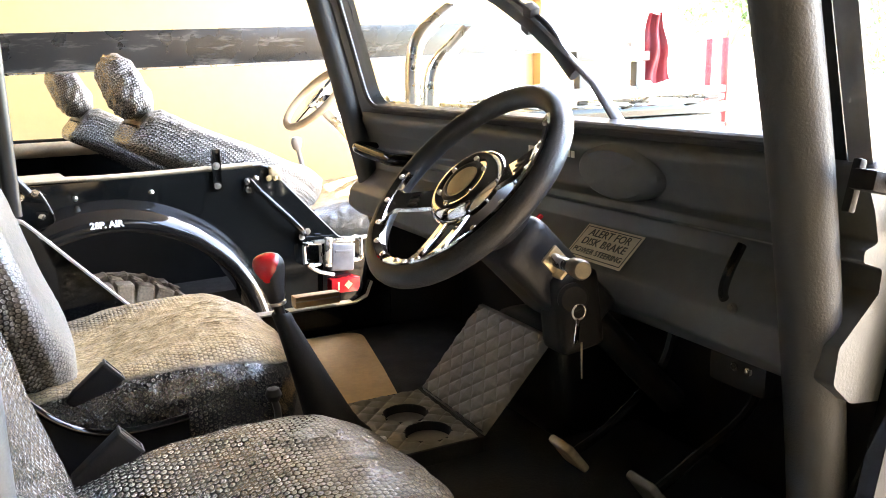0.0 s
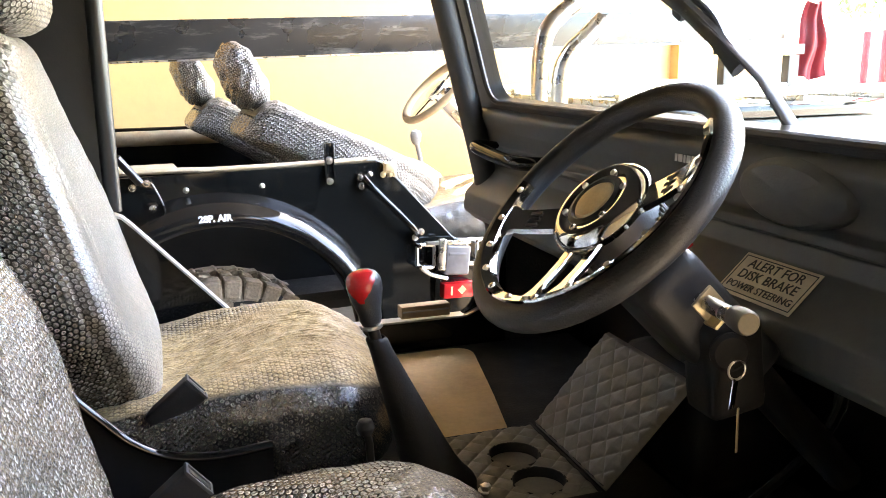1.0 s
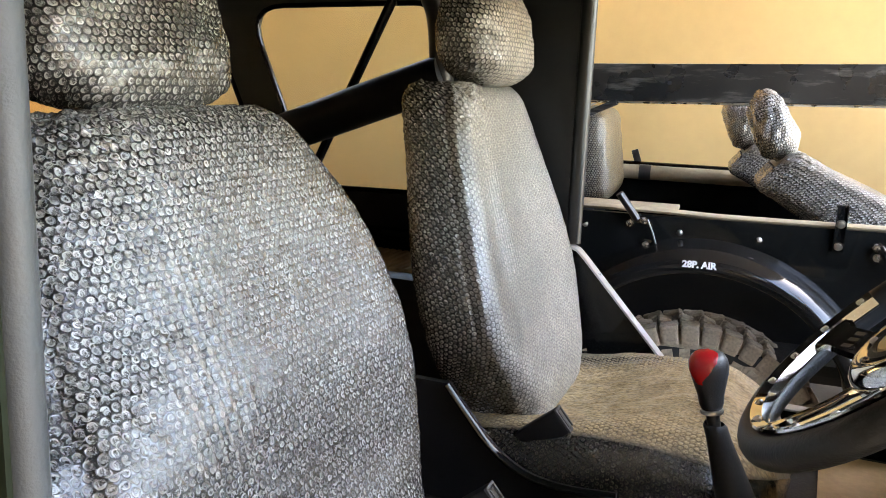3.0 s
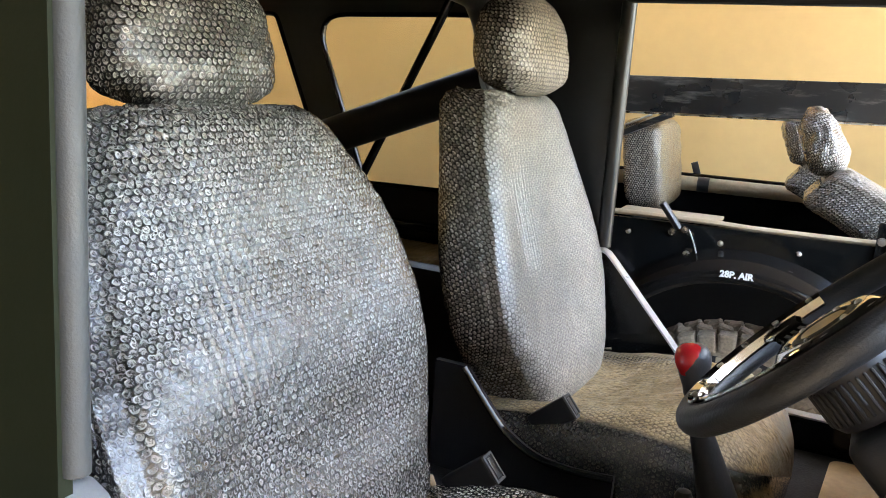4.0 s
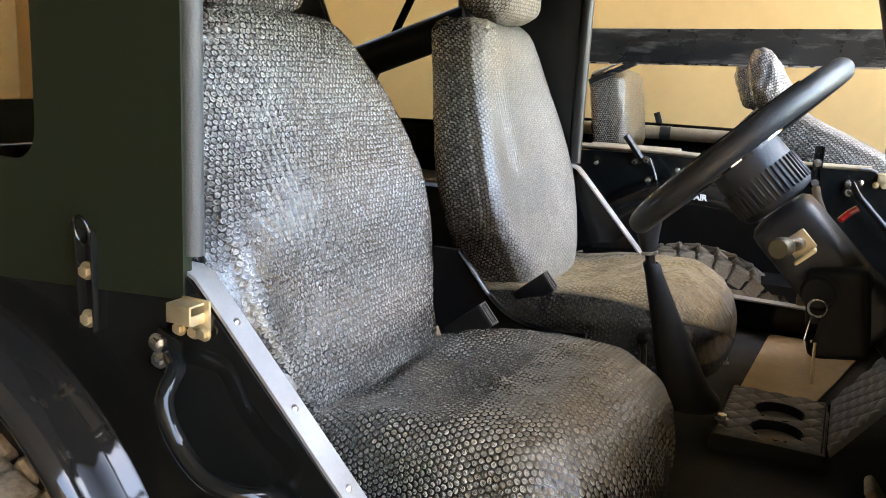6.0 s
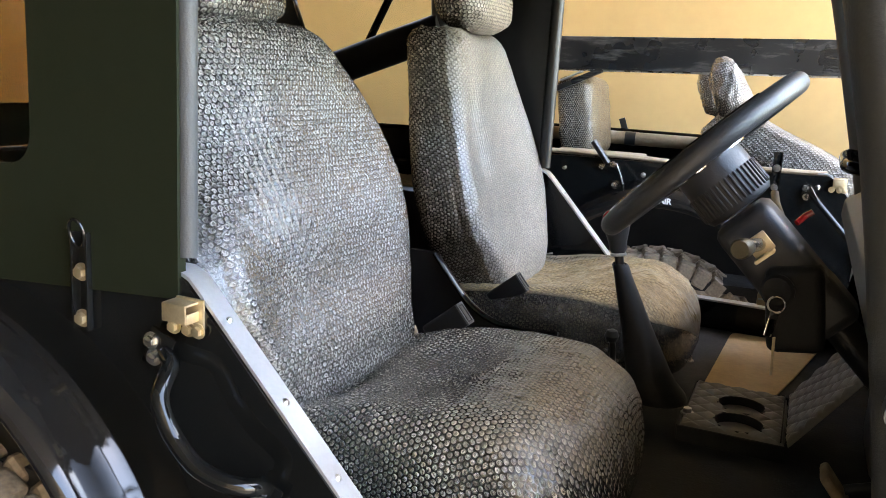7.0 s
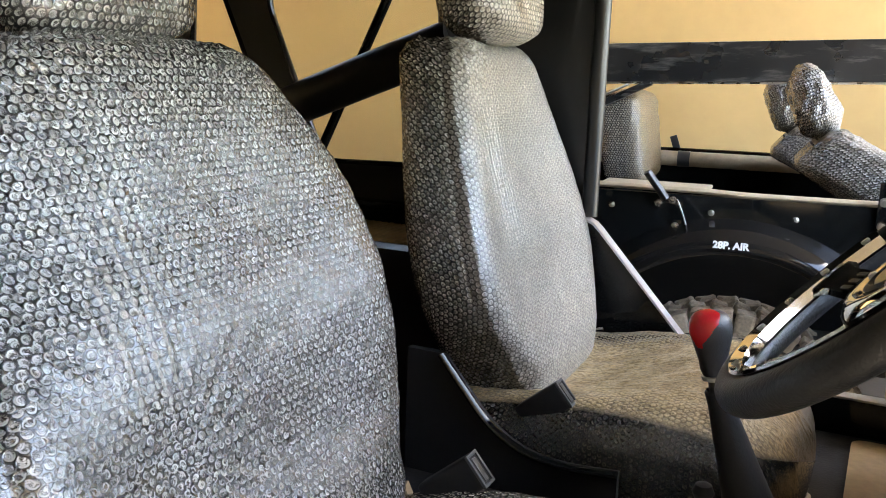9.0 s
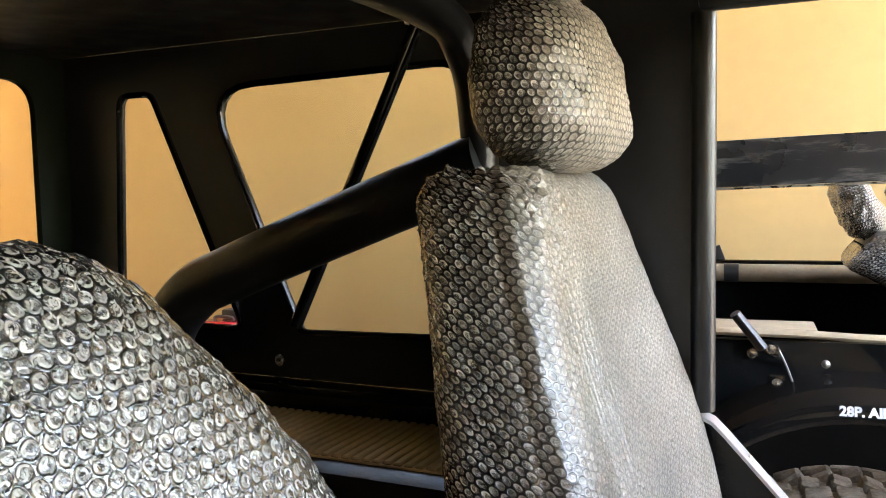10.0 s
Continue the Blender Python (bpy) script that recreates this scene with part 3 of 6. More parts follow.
def cushion_form(step, seed=11, tan=1.0):
    """A wrapped seat cushion, 0.52 m long, rounded in front, with raised side bolsters. Local: x forward from the hip, z = 0 at the top of the middle."""
    L, W, T = 0.565, 0.255, 0.165
    nu, nv = int(0.85 / step), int(0.80 / step)
    # sections across the seat, from back to front
    th = angles(nu, W, T / 2, 0.55, 0.55, 1.9)
    s = np.linspace(0, 1, nv)[:, None]
    e = 0.26
    hi = np.clip((s - (1 - e)) / e, 0, 1)
    lo = np.clip((0.05 - s) / 0.05, 0, 1)
    k = np.sqrt(np.clip(1 - hi ** 2.3, 0, 1)) * np.sqrt(np.clip(1 - lo ** 2, 0, 1))
    x = -0.06 + (L + 0.035) * (s - 0.035 * hi) + 0 * th
    w = W * (0.93 + 0.07 * sstep(0.1, 0.6, s)) * k + 0.002
    c, sn = np.cos(th), np.sin(th)
    y = w * sgnpow(c, 0.55)
    yy = np.clip(np.abs(y) / np.maximum(w, 1e-4), 0, 1)
    kk = np.sqrt(np.clip(1 - np.clip((s - 0.88) / 0.12, 0, 1) ** 2, 0, 1)) * np.sqrt(np.clip(1 - lo ** 2, 0, 1))
    z = -T / 2 + (T / 2) * kk * sgnpow(sn, 0.55)
    top = np.clip(sn, 0, 1)
    z = z + top * kk * (0.052 * yy ** 3.5 * sstep(-0.05, 0.25, s) * (1 - sstep(0.50, 0.95, s)) - 0.012 * (1 - yy ** 2) * (1 - sstep(0.4, 0.85, s)) + 0.010 * sstep(0.5, 0.8, s) * (1 - yy ** 2) + 0.045 * (sstep(0.08, 0.5, s) * yy ** 2 + sstep(0.3, 0.65, s) * (1 - yy ** 2)) * (1 - sstep(0.72, 1.0, s)))
    # a sunk valley where the cushion meets the backrest
    z = z - (0.024 if tan < 1 else 0.0) * np.exp(-((s - 0.17) / 0.085) ** 2) * top
    p = np.stack([x, y, z], -1)
    arc, up = lengths(p, int(np.argmin(np.abs(th[0] - math.pi / 2))))
    crease = ripple(arc * 2.0, up * 2.0, seed)
    flat = sstep(-0.1, 0.5, ripple(arc * 0.8 + 1, up * 0.8, seed + 2)) * top
    band = np.exp(-((y / W - 0.66) / 0.13) ** 2) * sstep(0.05, 0.2, s) * (1 - sstep(0.5, 0.75, s)) * top
    middle = np.exp(-(np.abs(y + 0.02) / 0.165) ** 4) * sstep(0.08, 0.25, s)
    # cushion sides lose their pale bubbles and stay dark
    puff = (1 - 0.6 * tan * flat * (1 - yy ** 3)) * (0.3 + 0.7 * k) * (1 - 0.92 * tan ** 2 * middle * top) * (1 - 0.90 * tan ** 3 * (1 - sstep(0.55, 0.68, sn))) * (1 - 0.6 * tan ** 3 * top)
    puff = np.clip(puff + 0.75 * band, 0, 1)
    tan_mask = sstep(0.70 - 0.25 * (1 - tan), 0.79 + 0.1 * (1 - tan), np.clip(sn, 0, 1) ** 0.55) * (0.85 + 0.25 * crease + 0.25 * sstep(0.15, 0.7, s)) * (1 - 0.55 * band) + 0.03
    tan_mask = tan_mask * (1 - 0.7 * sstep(0.90, 0.97, s))
    tan_mask = tan_mask * (1 - (1 - tan) * 2.2 * (1 - sstep(0.40, 0.80, s)))
    h = 0.004 * crease * (0.3 + 0.7 * k)
    h = h + 0.0013 * middle * top * np.sin(y * 420 + 5 * np.sin(x * 17 + 2 * crease) + 3 * crease) * sstep(-0.2, 0.5, crease)
    return outward(p, h), (arc, up, puff, tan_mask * tan)


def headrest_form(step, pitch=0.0094, seed=21, amp=0.0010, crumple=0.004, tan=0.4):
    """A wrapped egg-shaped headrest, 0.28 m wide and 0.19 m tall; z = 0 at its foot."""
    H, W, D = 0.195, 0.140, 0.068
    nu, nv = int(0.74 / step), int(0.30 / step)
    th = angles(nu, W, D, 0.75, 0.7, 4.0)
    s = np.linspace(0, 1, nv)[:, None]
    z = H * (0.5 - 0.5 * np.cos(math.pi * s)) + 0 * th
    q = 2 * z / H - 1
    k = np.clip(1 - np.abs(q) ** 3.2, 0, 1) ** 0.5
    w = W * (1.0 - 0.10 * (q + 0.25) ** 2 - 0.06 * q) * (0.12 + 0.88 * k) - 0.0
    d = D * (1.0 - 0.14 * q) * (0.03 + 0.97 * k)
    y = w * sgnpow(np.cos(th), 0.75)
    x = d * sgnpow(np.sin(th), 0.7) - 0.012 * q
    p = np.stack([x, y, z], -1)
    arc, up = lengths(p, int(np.argmin(np.abs(th[0] - math.pi / 2))))
    puff = (0.3 + 0.7 * k) * (1 - 0.4 * sstep(0.2, 0.9, ripple(arc * 1.3, up * 1.3, seed + 1)))
    return outward(p, amp * bubbles(arc, up, pitch) * puff + crumple * ripple(arc * 2.4, up * 2.4, seed) * (0.4 + 0.6 * k)), (arc, up, puff, tan * np.clip(np.sin(th), 0, 1))


def block_form(step, H=0.36, W=0.29, D=0.085, seed=31):
    """A wrapped flat squab with rounded edges; z = 0 at its foot, x forward."""
    nu, nv = int(1.3 / step), int((H + 0.1) / step)
    th = angles(nu, W, D, 0.30, 0.40, 4.0)
    s = np.linspace(0, 1, nv)[:, None]
    q = 2 * s - 1
    k = np.clip(1 - np.abs(q) ** 9, 0, 1) ** 0.5
    z = H * s + 0 * th
    p = np.stack([D * (0.1 + 0.9 * k) * sgnpow(np.sin(th), 0.40) - 0.05 * s, (W - 0.03 * (1 - k)) * k ** 0.3 * sgnpow(np.cos(th), 0.30), z], -1)
    arc, up = lengths(p, int(np.argmin(np.abs(th[0] - math.pi / 2))))
    crease = ripple(arc * 2, up * 2, seed)
    front = np.clip(np.sin(th), 0, 1) ** 0.5
    # the front takes more of the tan colour than the sides
    return outward(p, 0.004 * crease * k), (arc, up, 0.9 - 0.4 * front + 0 * arc, 0.1 + 0.5 * front + 0 * arc)


# ---- the setting ----
def slab(name, sx, sy, sz, centre, material, label, category, bevel=0.0):
    ob = part(name, box(sx, sy, sz, pose(*centre), bevel), material)
    return tagged(ob, label, category, kind="structure")


slab("ground", 160, 160, 0.2, (10, 0, GROUND - 0.1), M_GROUND, "grey dusty concrete yard and workshop floor", "ground")
slab("wall_north", 9.58, 0.22, 3.5, (-1.659, 4.90, GROUND + 1.75), M_WALL, "plain yellow-painted plastered workshop wall", "wall")
slab("wall_pier", 0.54, 0.34, 3.5, (3.402, 4.87, GROUND + 1.75), M_WALL, "yellow-painted masonry pier at the wall's open end", "pier")
slab("yard_wall", 14.0, 0.2, 2.3, (17.5, 10.6, GROUND + 1.15), M_YARD, "sunlit beige boundary wall of the yard", "wall")
slab("lawn", 14.0, 2.4, 0.05, (17.5, 9.2, GROUND + 0.02), M_GREEN, "strip of short green grass along the yard wall", "grass")
slab("wall_west", 0.22, 8.0, 3.5, (-6.0, 1.0, GROUND + 1.75), M_WALL, "plain yellow-painted plastered end wall", "wall")
# unseen wall, added to block light from the south side
slab("wall_south_added", 11.3, 0.22, 3.5, (-0.25, -2.6, GROUND + 1.75), M_LIGHT_BLOCK, "unseen dark yellow wall added to block light from the side", "wall")
# dark sheet added on the ground to cut bounce and reflections
slab("bay_dark_sheet", 9.4, 7.4, 0.02, (-1.3, 1.1, GROUND + 0.004), M_BAY, "dark sheet added over the bay floor to cut bounced light", "floor")
# unseen roof sheets, added to shade the bay; the gap at the back is made up to brighten the yellow wall
for nm, x0, x1, y1 in (("ceiling", -1.2, 2.2, 5.05), ("ceiling", -6.2, -1.2, 4.42)):
    slab(nm, x1 - x0, y1 + 2.85, 0.12, ((x0 + x1) / 2, (y1 - 2.85) / 2, GROUND + 3.56), M_CEIL, "unseen sheet roof added to shade the workshop bay", "ceiling")


# ---- pieces that both vehicles have ----
Y_R, Y_L = 0.51, 1.932          # outer sides of the open vehicle


def tub_outline(front=1.05, cut=0.0):
    """Side of a tub: flat rear top, slanted door cut, low sill, cowl; (x, z)."""
    return fillet([(-1.35, 1.195, 0.02), (-0.012 + cut, 1.203 + cut * 0.6, 0.015), (0.228 + cut, 0.945, 0.05), (0.285 + cut, 0.925, 0.0), (0.735, 0.922, 0.07), (0.815, 1.30, 0.03), (front, 1.30, 0.02),
                   (front, 0.56, 0.02), (-0.02, 0.56, 0), ]) + [(-0.51 + 0.43 * math.cos(radians(a)), 0.64 + 0.43 * math.sin(radians(a))) for a in range(-8, 189, 8)] + [(-1.35, 0.56)]


def wheel_flare(parent, y, out, material, cx=-0.51, cz=0.645, boxy=False):
    """A rounded black wheel-arch lip, standing out from the side."""
    prof = [(0.415, -0.02), (0.415, 0.080), (0.420, 0.092), (0.432, 0.096), (0.450, 0.092), (0.466, 0.080), (0.478, 0.060), (0.486, 0.035), (0.490, 0.012), (0.500, 0.003), (0.500, -0.004)]
    if boxy:
        prof = [(0.440, -0.02), (0.440, 0.080), (0.445, 0.090), (0.454, 0.095), (0.464, 0.090), (0.470, 0.075), (0.474, 0.045), (0.475, 0.015), (0.484, 0.003), (0.484, -0.004)]
    bm = bmesh.new()
    rings = []
    for a in range(-14, 195, 4):
        ca, sa = math.cos(radians(a)), math.sin(radians(a))
        rings.append([bm.verts.new((cx + r * ca, y + out * o, cz + r * sa)) for r, o in prof])
    for a, b in zip(rings, rings[1:]):
        for k in range(len(prof) - 1):
            bm.faces.new((a[k], a[k + 1], b[k + 1], b[k]))
    bmesh.ops.recalc_face_normals(bm, faces=bm.faces[:])
    return part("wheel_flare", bm, material, parent, "black wheel-arch flare", 60)


def strip_on_cut(parent, y0, y1, cut=0.0):
    """The bright metal strip on the slanted edge of the door cut, with its rivets."""
    line = [(-0.050, 1.212), (-0.022, 1.212), (-0.004, 1.204), (0.012, 1.188), (0.228, 0.950), (0.260, 0.936), (0.32, 0.930), (0.715, 0.928), (0.748, 0.942), (0.762, 0.975)]
    line = [(x + cut, z + cut * 0.6 * (z > 1.18)) if x < 0.5 else (x, z) for x, z in line]
    bm = bmesh.new()
    lo = [[bm.verts.new((x + dx, y, z + dz)) for x, z in line] for y, dx, dz in ((y0, 0, 0), (y1, 0, 0), (y1, -0.002, -0.004), (y0, -0.002, -0.004))]
    for a, b in ((0, 1), (1, 2), (2, 3), (3, 0)):
        for k in range(len(line) - 1):
            bm.faces.new((lo[a][k], lo[a][k + 1], lo[b][k + 1], lo[b][k]))
    bmesh.ops.recalc_face_normals(bm, faces=bm.faces[:])
    s = part("edge_strip", bm, M_ALU, parent, "bright aluminium strip on the door edge", 30)
    for q in (0.14, 0.52, 0.86):
        x, z = 0.012 + cut + (0.228 - 0.012) * q, 1.188 + cut * 0.6 + (0.950 - 1.188 - cut * 0.6) * q
        part("rivet", moved(lathe([(0.0, 0.0025), (0.003, 0.002), (0.005, 0.0)], 12), face_to((x, (y0 + y1) / 2, z + 0.0005), (0.714, 0, 0.70))), M_STEEL, s)
    return s


def grab_handle(parent, y, out, x0=-0.070, z0=1.101, off=1.0):
    """A black bent grab rod along the door cut, with flattened bolted ends."""
    s = out
    pts = smooth_path([(x0 + 0.020, y + s * 0.008, z0 - 0.004), (x0 + 0.038, y + s * 0.020, z0 - 0.012), (x0 + 0.047, y + s * 0.044, z0 - 0.026), (x0 + 0.053, y + s * 0.055, z0 - 0.045), (x0 + 0.071, y + s * 0.057, z0 - 0.077),
                       (x0 + 0.103, y + s * 0.057, z0 - 0.107), (x0 + 0.135, y + s * 0.052, z0 - 0.121), (x0 + 0.158, y + s * 0.040, z0 - 0.128), (x0 + 0.168, y + s * 0.020, z0 - 0.135), (x0 + 0.166, y + s * 0.006, z0 - 0.145)], 6)
    if off < 1:
        pts = smooth_path([(x0 + 0.010, y + s * 0.008, z0 + 0.012), (x0 + 0.026, y + s * 0.026, z0 - 0.012), (x0 + 0.050, y + s * 0.034, z0 - 0.040), (x0 + 0.145, y + s * 0.034, z0 - 0.138), (x0 + 0.170, y + s * 0.024, z0 - 0.165), (x0 + 0.182, y + s * 0.008, z0 - 0.180)], 6)
    h = part("grab_handle", tube(pts, 0.0108, 14), M_BLACK, parent, "glossy black bent grab handle")
    for dx, dz in ((0.002, 0.010), (0.006, -0.010), (0.160, -0.152), (0.178, -0.166)) if off == 1 else ((0, 0.012), (0.004, -0.014), (0.172, -0.186), (0.192, -0.170)):
        part("bolt", moved(bolt_head(0.0075, 0.006), face_to((x0 + dx, y + s * 0.012, z0 + dz), (0, s, 0))), M_STEEL, h)
    part("tab", box(0.038, 0.006, 0.05, pose(x0 + 0.010, y + s * 0.008, z0 - 0.002, 0, 20, 0), 0.002), M_BLACK, h)
    part("tab", box(0.035, 0.006, 0.05, pose(x0 + (0.168 if off == 1 else 0.182), y + s * 0.008, z0 - (0.156 if off == 1 else 0.178), 0, 20, 0), 0.002), M_BLACK, h)
    return h


def strap_bracket(parent, y, out, x=-0.185, z=1.165, looped=True):
    """An upright black U-shaped door bracket with two bolts."""
    b = part("door_bracket", join(box(0.026, 0.004, 0.125, pose(x, y + out * 0.003, z), 0.001), box(0.003, 0.009, 0.125, pose(x - 0.0125, y + out * 0.0065, z), 0.001),
                                  box(0.003, 0.009, 0.125, pose(x + 0.0125, y + out * 0.0065, z), 0.001)), M_BLACK, parent)
    for dz in (-0.048, 0.012):
        part("bolt", moved(bolt_head(0.008, 0.007), face_to((x, y + out * 0.005, z + dz), (0, out, 0))), M_ZINC if looped else M_STEEL, b)
    if not looped:
        return b
    ring = [(x + 0.012 * math.cos(a), y + out * (0.012 + 0.004 * math.sin(a)), z + 0.062 + 0.018 * math.sin(a)) for a in np.linspace(0, 2 * math.pi, 24, endpoint=False)]
    part("ring", tube(ring, 0.0022, 8, True), M_BLACK, b)
    return b


def door_latch(parent, y, out, x=-0.022, z=1.152):
    """A yellow-zinc striker: a bent channel on a plate, with bolts."""
    l = part("striker", join(box(0.040, 0.004, 0.036, pose(x + 0.004, y + out * 0.002, z), 0.001), box(0.034, 0.024, 0.003, pose(x, y + out * 0.014, z + 0.014), 0.001),
                             box(0.034, 0.003, 0.022, pose(x, y + out * 0.026, z + 0.004), 0.001), box(0.003, 0.022, 0.012, pose(x + 0.016, y + out * 0.014, z - 0.002), 0.001)), M_ZINC, parent,
             "yellow zinc-plated door striker")
    for dx in (-0.018, 0.004, 0.018):
        part("bolt", moved(bolt_head(0.0065, 0.006), face_to((x + dx, y + out * 0.004, z - 0.02), (0, out, 0))), M_ZINC, l)
    return l


def side_bolts(parent, y, out, places):
    for x, z in places:
        part("bolt", moved(lathe([(0.0, 0.004), (0.004, 0.0035), (0.0065, 0.0015), (0.0085, 0.001), (0.0085, 0.0)], 16), face_to((x, y, z), (0, out, 0))), M_STEEL, parent)


def toggle_latch(parent, y, out, x=-0.70, z=1.175):
    """A black over-centre lever on the tub top, with its bent plate."""
    s = out
    t = part("toggle", tube([(x, y + s * 0.014, z + 0.012), (x - 0.02, y + s * 0.02, z + 0.04), (x - 0.052, y + s * 0.026, z + 0.082)], 0.0185, 12, flat=0.6), M_PLASTIC, parent, "black toggle catch")
    part("plate", join(box(0.065, 0.004, 0.028, pose(x + 0.012, y + s * 0.003, z - 0.004, 0, 12, 0), 0.001), box(0.03, 0.004, 0.03, pose(x + 0.03, y + s * 0.003, z - 0.06, 0, 0, 0), 0.001)), M_BLACK, t)
    part("rod", tube(smooth_path([(x + 0.03, y + s * 0.01, z + 0.012), (x + 0.045, y + s * 0.012, z - 0.02), (x + 0.058, y + s * 0.01, z - 0.055)], 5), 0.0022, 8), M_STEEL, t)
    for dx, dz in ((-0.018, -0.002), (0.018, 0.008), (0.03, -0.062)):
        part("bolt", moved(bolt_head(0.007, 0.006), face_to((x + dx, y + s * 0.006, z + dz), (0, s, 0))), M_STEEL, t)
    return t


def off_road_wheel(parent, cx, cy, cz, out, R=0.395, W=0.225):
    """A steel wheel with a deep-lugged off-road tyre."""
    prof = [(R * 0.56, -W * 0.40), (R * 0.70, -W * 0.5), (R * 0.86, -W * 0.5), (R * 0.945, -W * 0.44), (R * 0.962, -W * 0.3), (R * 0.965, 0), (R * 0.962, W * 0.3), (R * 0.945, W * 0.44), (R * 0.86, W * 0.5),
            (R * 0.70, W * 0.5), (R * 0.56, W * 0.40)]
    m = pose(cx, cy, cz, -90 if out > 0 else 90, 0, 0)
    w = part("wheel", lathe([(0.0, 0.02), (0.05, 0.03), (0.09, 0.01), (R * 0.42, 0.03), (R * 0.50, 0.06), (R * 0.555, 0.085), (R * 0.575, 0.09), (R * 0.575, -0.08), (R * 0.5, -0.08)], 40, m), M_SATIN, parent)
    part("tyre", lathe(prof, 72, m), M_TYRE, w, "dusty black rubber tyre")
    n = 40
    lug = box(0.046, 0.050, 0.034, None, 0.006, 1)
    me = bpy.data.meshes.new("tread_block")
    lug.to_mesh(me)
    lug.free()
    me.materials.append(M_TYRE)
    sh = box(0.051, 0.060, 0.062, None, 0.008, 2)
    for v in sh.verts:
        v.co.x *= 1.0 + 1.2 * v.co.y
    me2 = bpy.data.meshes.new("shoulder_block")
    sh.to_mesh(me2)
    sh.free()
    me2.materials.append(M_TYRE)
    for k in range(n):
        for j, off in enumerate((-0.13, 0.13)):
            a = 2 * math.pi * (k + (0.5 if j % 2 else 0.0)) / n
            ob = new("tread_block", me)
            ob.parent = w
            ob.matrix_local = m @ pose(0, 0, 0, 0, 0, math.degrees(a)) @ pose(R * 0.972, 0, W * off, 0, 0, 0) @ pose(0, 0, 0, 0, 0, 90) @ pose(0, 0, 0, 90, 0, 0) @ pose(0, 0, 0, 0, 18 * (-1) ** j, 0)
        for side in (-1, 1):
            a = 2 * math.pi * (k + 0.25) / n
            ob = new("shoulder_block", me2)
            ob.parent = w
            ob.matrix_local = m @ pose(0, 0, 0, 0, 0, math.degrees(a)) @ pose(R * 0.925, 0, side * W * 0.385, 0, 0, 0) @ pose(0, 0, 0, 0, 0, 90) @ pose(0, 0, 0, 0, 0, 180)
    # raised bars round the sidewall
    bar = box(0.034, 0.030, 0.006, None, 0.002, 1)
    me3 = bpy.data.meshes.new("sidewall_bar")
    bar.to_mesh(me3)
    bar.free()
    me3.materials.append(M_TYRE)
    for k in range(n):
        a = 2 * math.pi * (k + 0.5) / n
        ob = new("sidewall_bar", me3)
        ob.parent = w
        ob.matrix_local = m @ pose(0, 0, 0, 0, 0, math.degrees(a)) @ pose(R * 0.79, 0, W * 0.5, 0, 0, 90)
    return w


# ---- the open vehicle ----
car = thing("off_road_vehicle", "black open-door off-road vehicle with hardtop and wrapped seats", "vehicle")
RAKE = 15.0
WS_X, WS_Z = 0.765, 1.415


def ws_point(y, up, off=0.0):
    """A point on the raked windscreen: y across, up along the glass from its lower edge, off towards the front."""
    a = radians(RAKE)
    return Vector((WS_X - up * math.sin(a) + off * math.cos(a), y, WS_Z + up * math.cos(a) + off * math.sin(a)))


def ws_matrix(off=0.0):
    """Carries plate coordinates (x = across, y = thickness, z = up) onto the windscreen."""
    a = radians(RAKE)
    return Matrix(((0, math.cos(a), -math.sin(a), WS_X + off * math.cos(a)), (1, 0, 0, 0), (0, math.sin(a), math.cos(a), WS_Z + off * math.sin(a)), (0, 0, 0, 1)))


for y, out in ((Y_R, -1), (Y_L, 1)):
    near = out < 0
    side = part("side_panel", plate(tub_outline(1.05, -0.02 if near else 0.0), thick=0.02, m=pose(0, y if out < 0 else y - 0.02, 0)), M_BLACK, car)
    wheel_flare(side, y, out, M_FLARE, boxy=near)
    strip_on_cut(side, y + 0.003 if out < 0 else y - 0.036, y + 0.036 if out < 0 else y - 0.003, -0.02 if near else 0.0)
    grab_handle(side, y, out)
    strap_bracket(side, y, out)
    door_latch(side, y, out)
part("floor", box(2.15, Y_L - Y_R - 0.06, 0.03, pose(-0.10, 1.221, 0.84), 0.004), M_FLOOR, car, "dark rubbery floor")
part("front_floor", box(0.75, Y_L - Y_R - 0.06, 0.03, pose(0.86, 1.221, 0.66), 0.004), M_FLOOR, car)
part("firewall", box(0.02, Y_L - Y_R - 0.045, 0.75, pose(1.03, 1.221, 0.96), 0.004), M_SATIN, car)
part("floor_sheet", plate(fillet([(0.49, 1.400, 0.01), (0.615, 1.400, 0.03), (0.66, 1.60, 0.2), (0.715, 1.875, 0.05), (0.51, 1.875, 0.03)]), thick=0.004, m=pose(0, 0, 0.8565) @ Matrix(((1, 0, 0, 0), (0, 0, 1, 0), (0, 1, 0, 0), (0, 0, 0, 1)))), M_LINER, car,
     "tan cardboard sheet on the floor")
for y in (Y_R + 0.15, Y_L - 0.15):
    part("wheel_house", box(1.0, 0.22, 0.30, pose(-0.66, y - 0.0 if y > 1 else y, 1.0), 0.02), M_SATIN, car)
rib0 = part("ribbed_liner", box(1.0, 0.186, 0.003, pose(-0.61, Y_L - 0.125, 1.152), 0.001), M_LINER, car, "tan corrugated board on the wheel house")
rib_me = None
for k in range(60):
    if rib_me is None:
        rb_ = part("rib", box(0.0125, 0.185, 0.006, None, 0.0025, 1), M_LINER, rib0)
        rib_me = rb_.data
    else:
        rb_ = new("rib", rib_me)
        rb_.parent = rib0
    rb_.matrix_local = pose(-1.10 + k * 0.0165, Y_L - 0.125, 1.155)
part("inner_rail", box(1.16, 0.045, 0.035, pose(-0.62, Y_L - 0.04, 1.19), 0.01), M_BLACK, car)
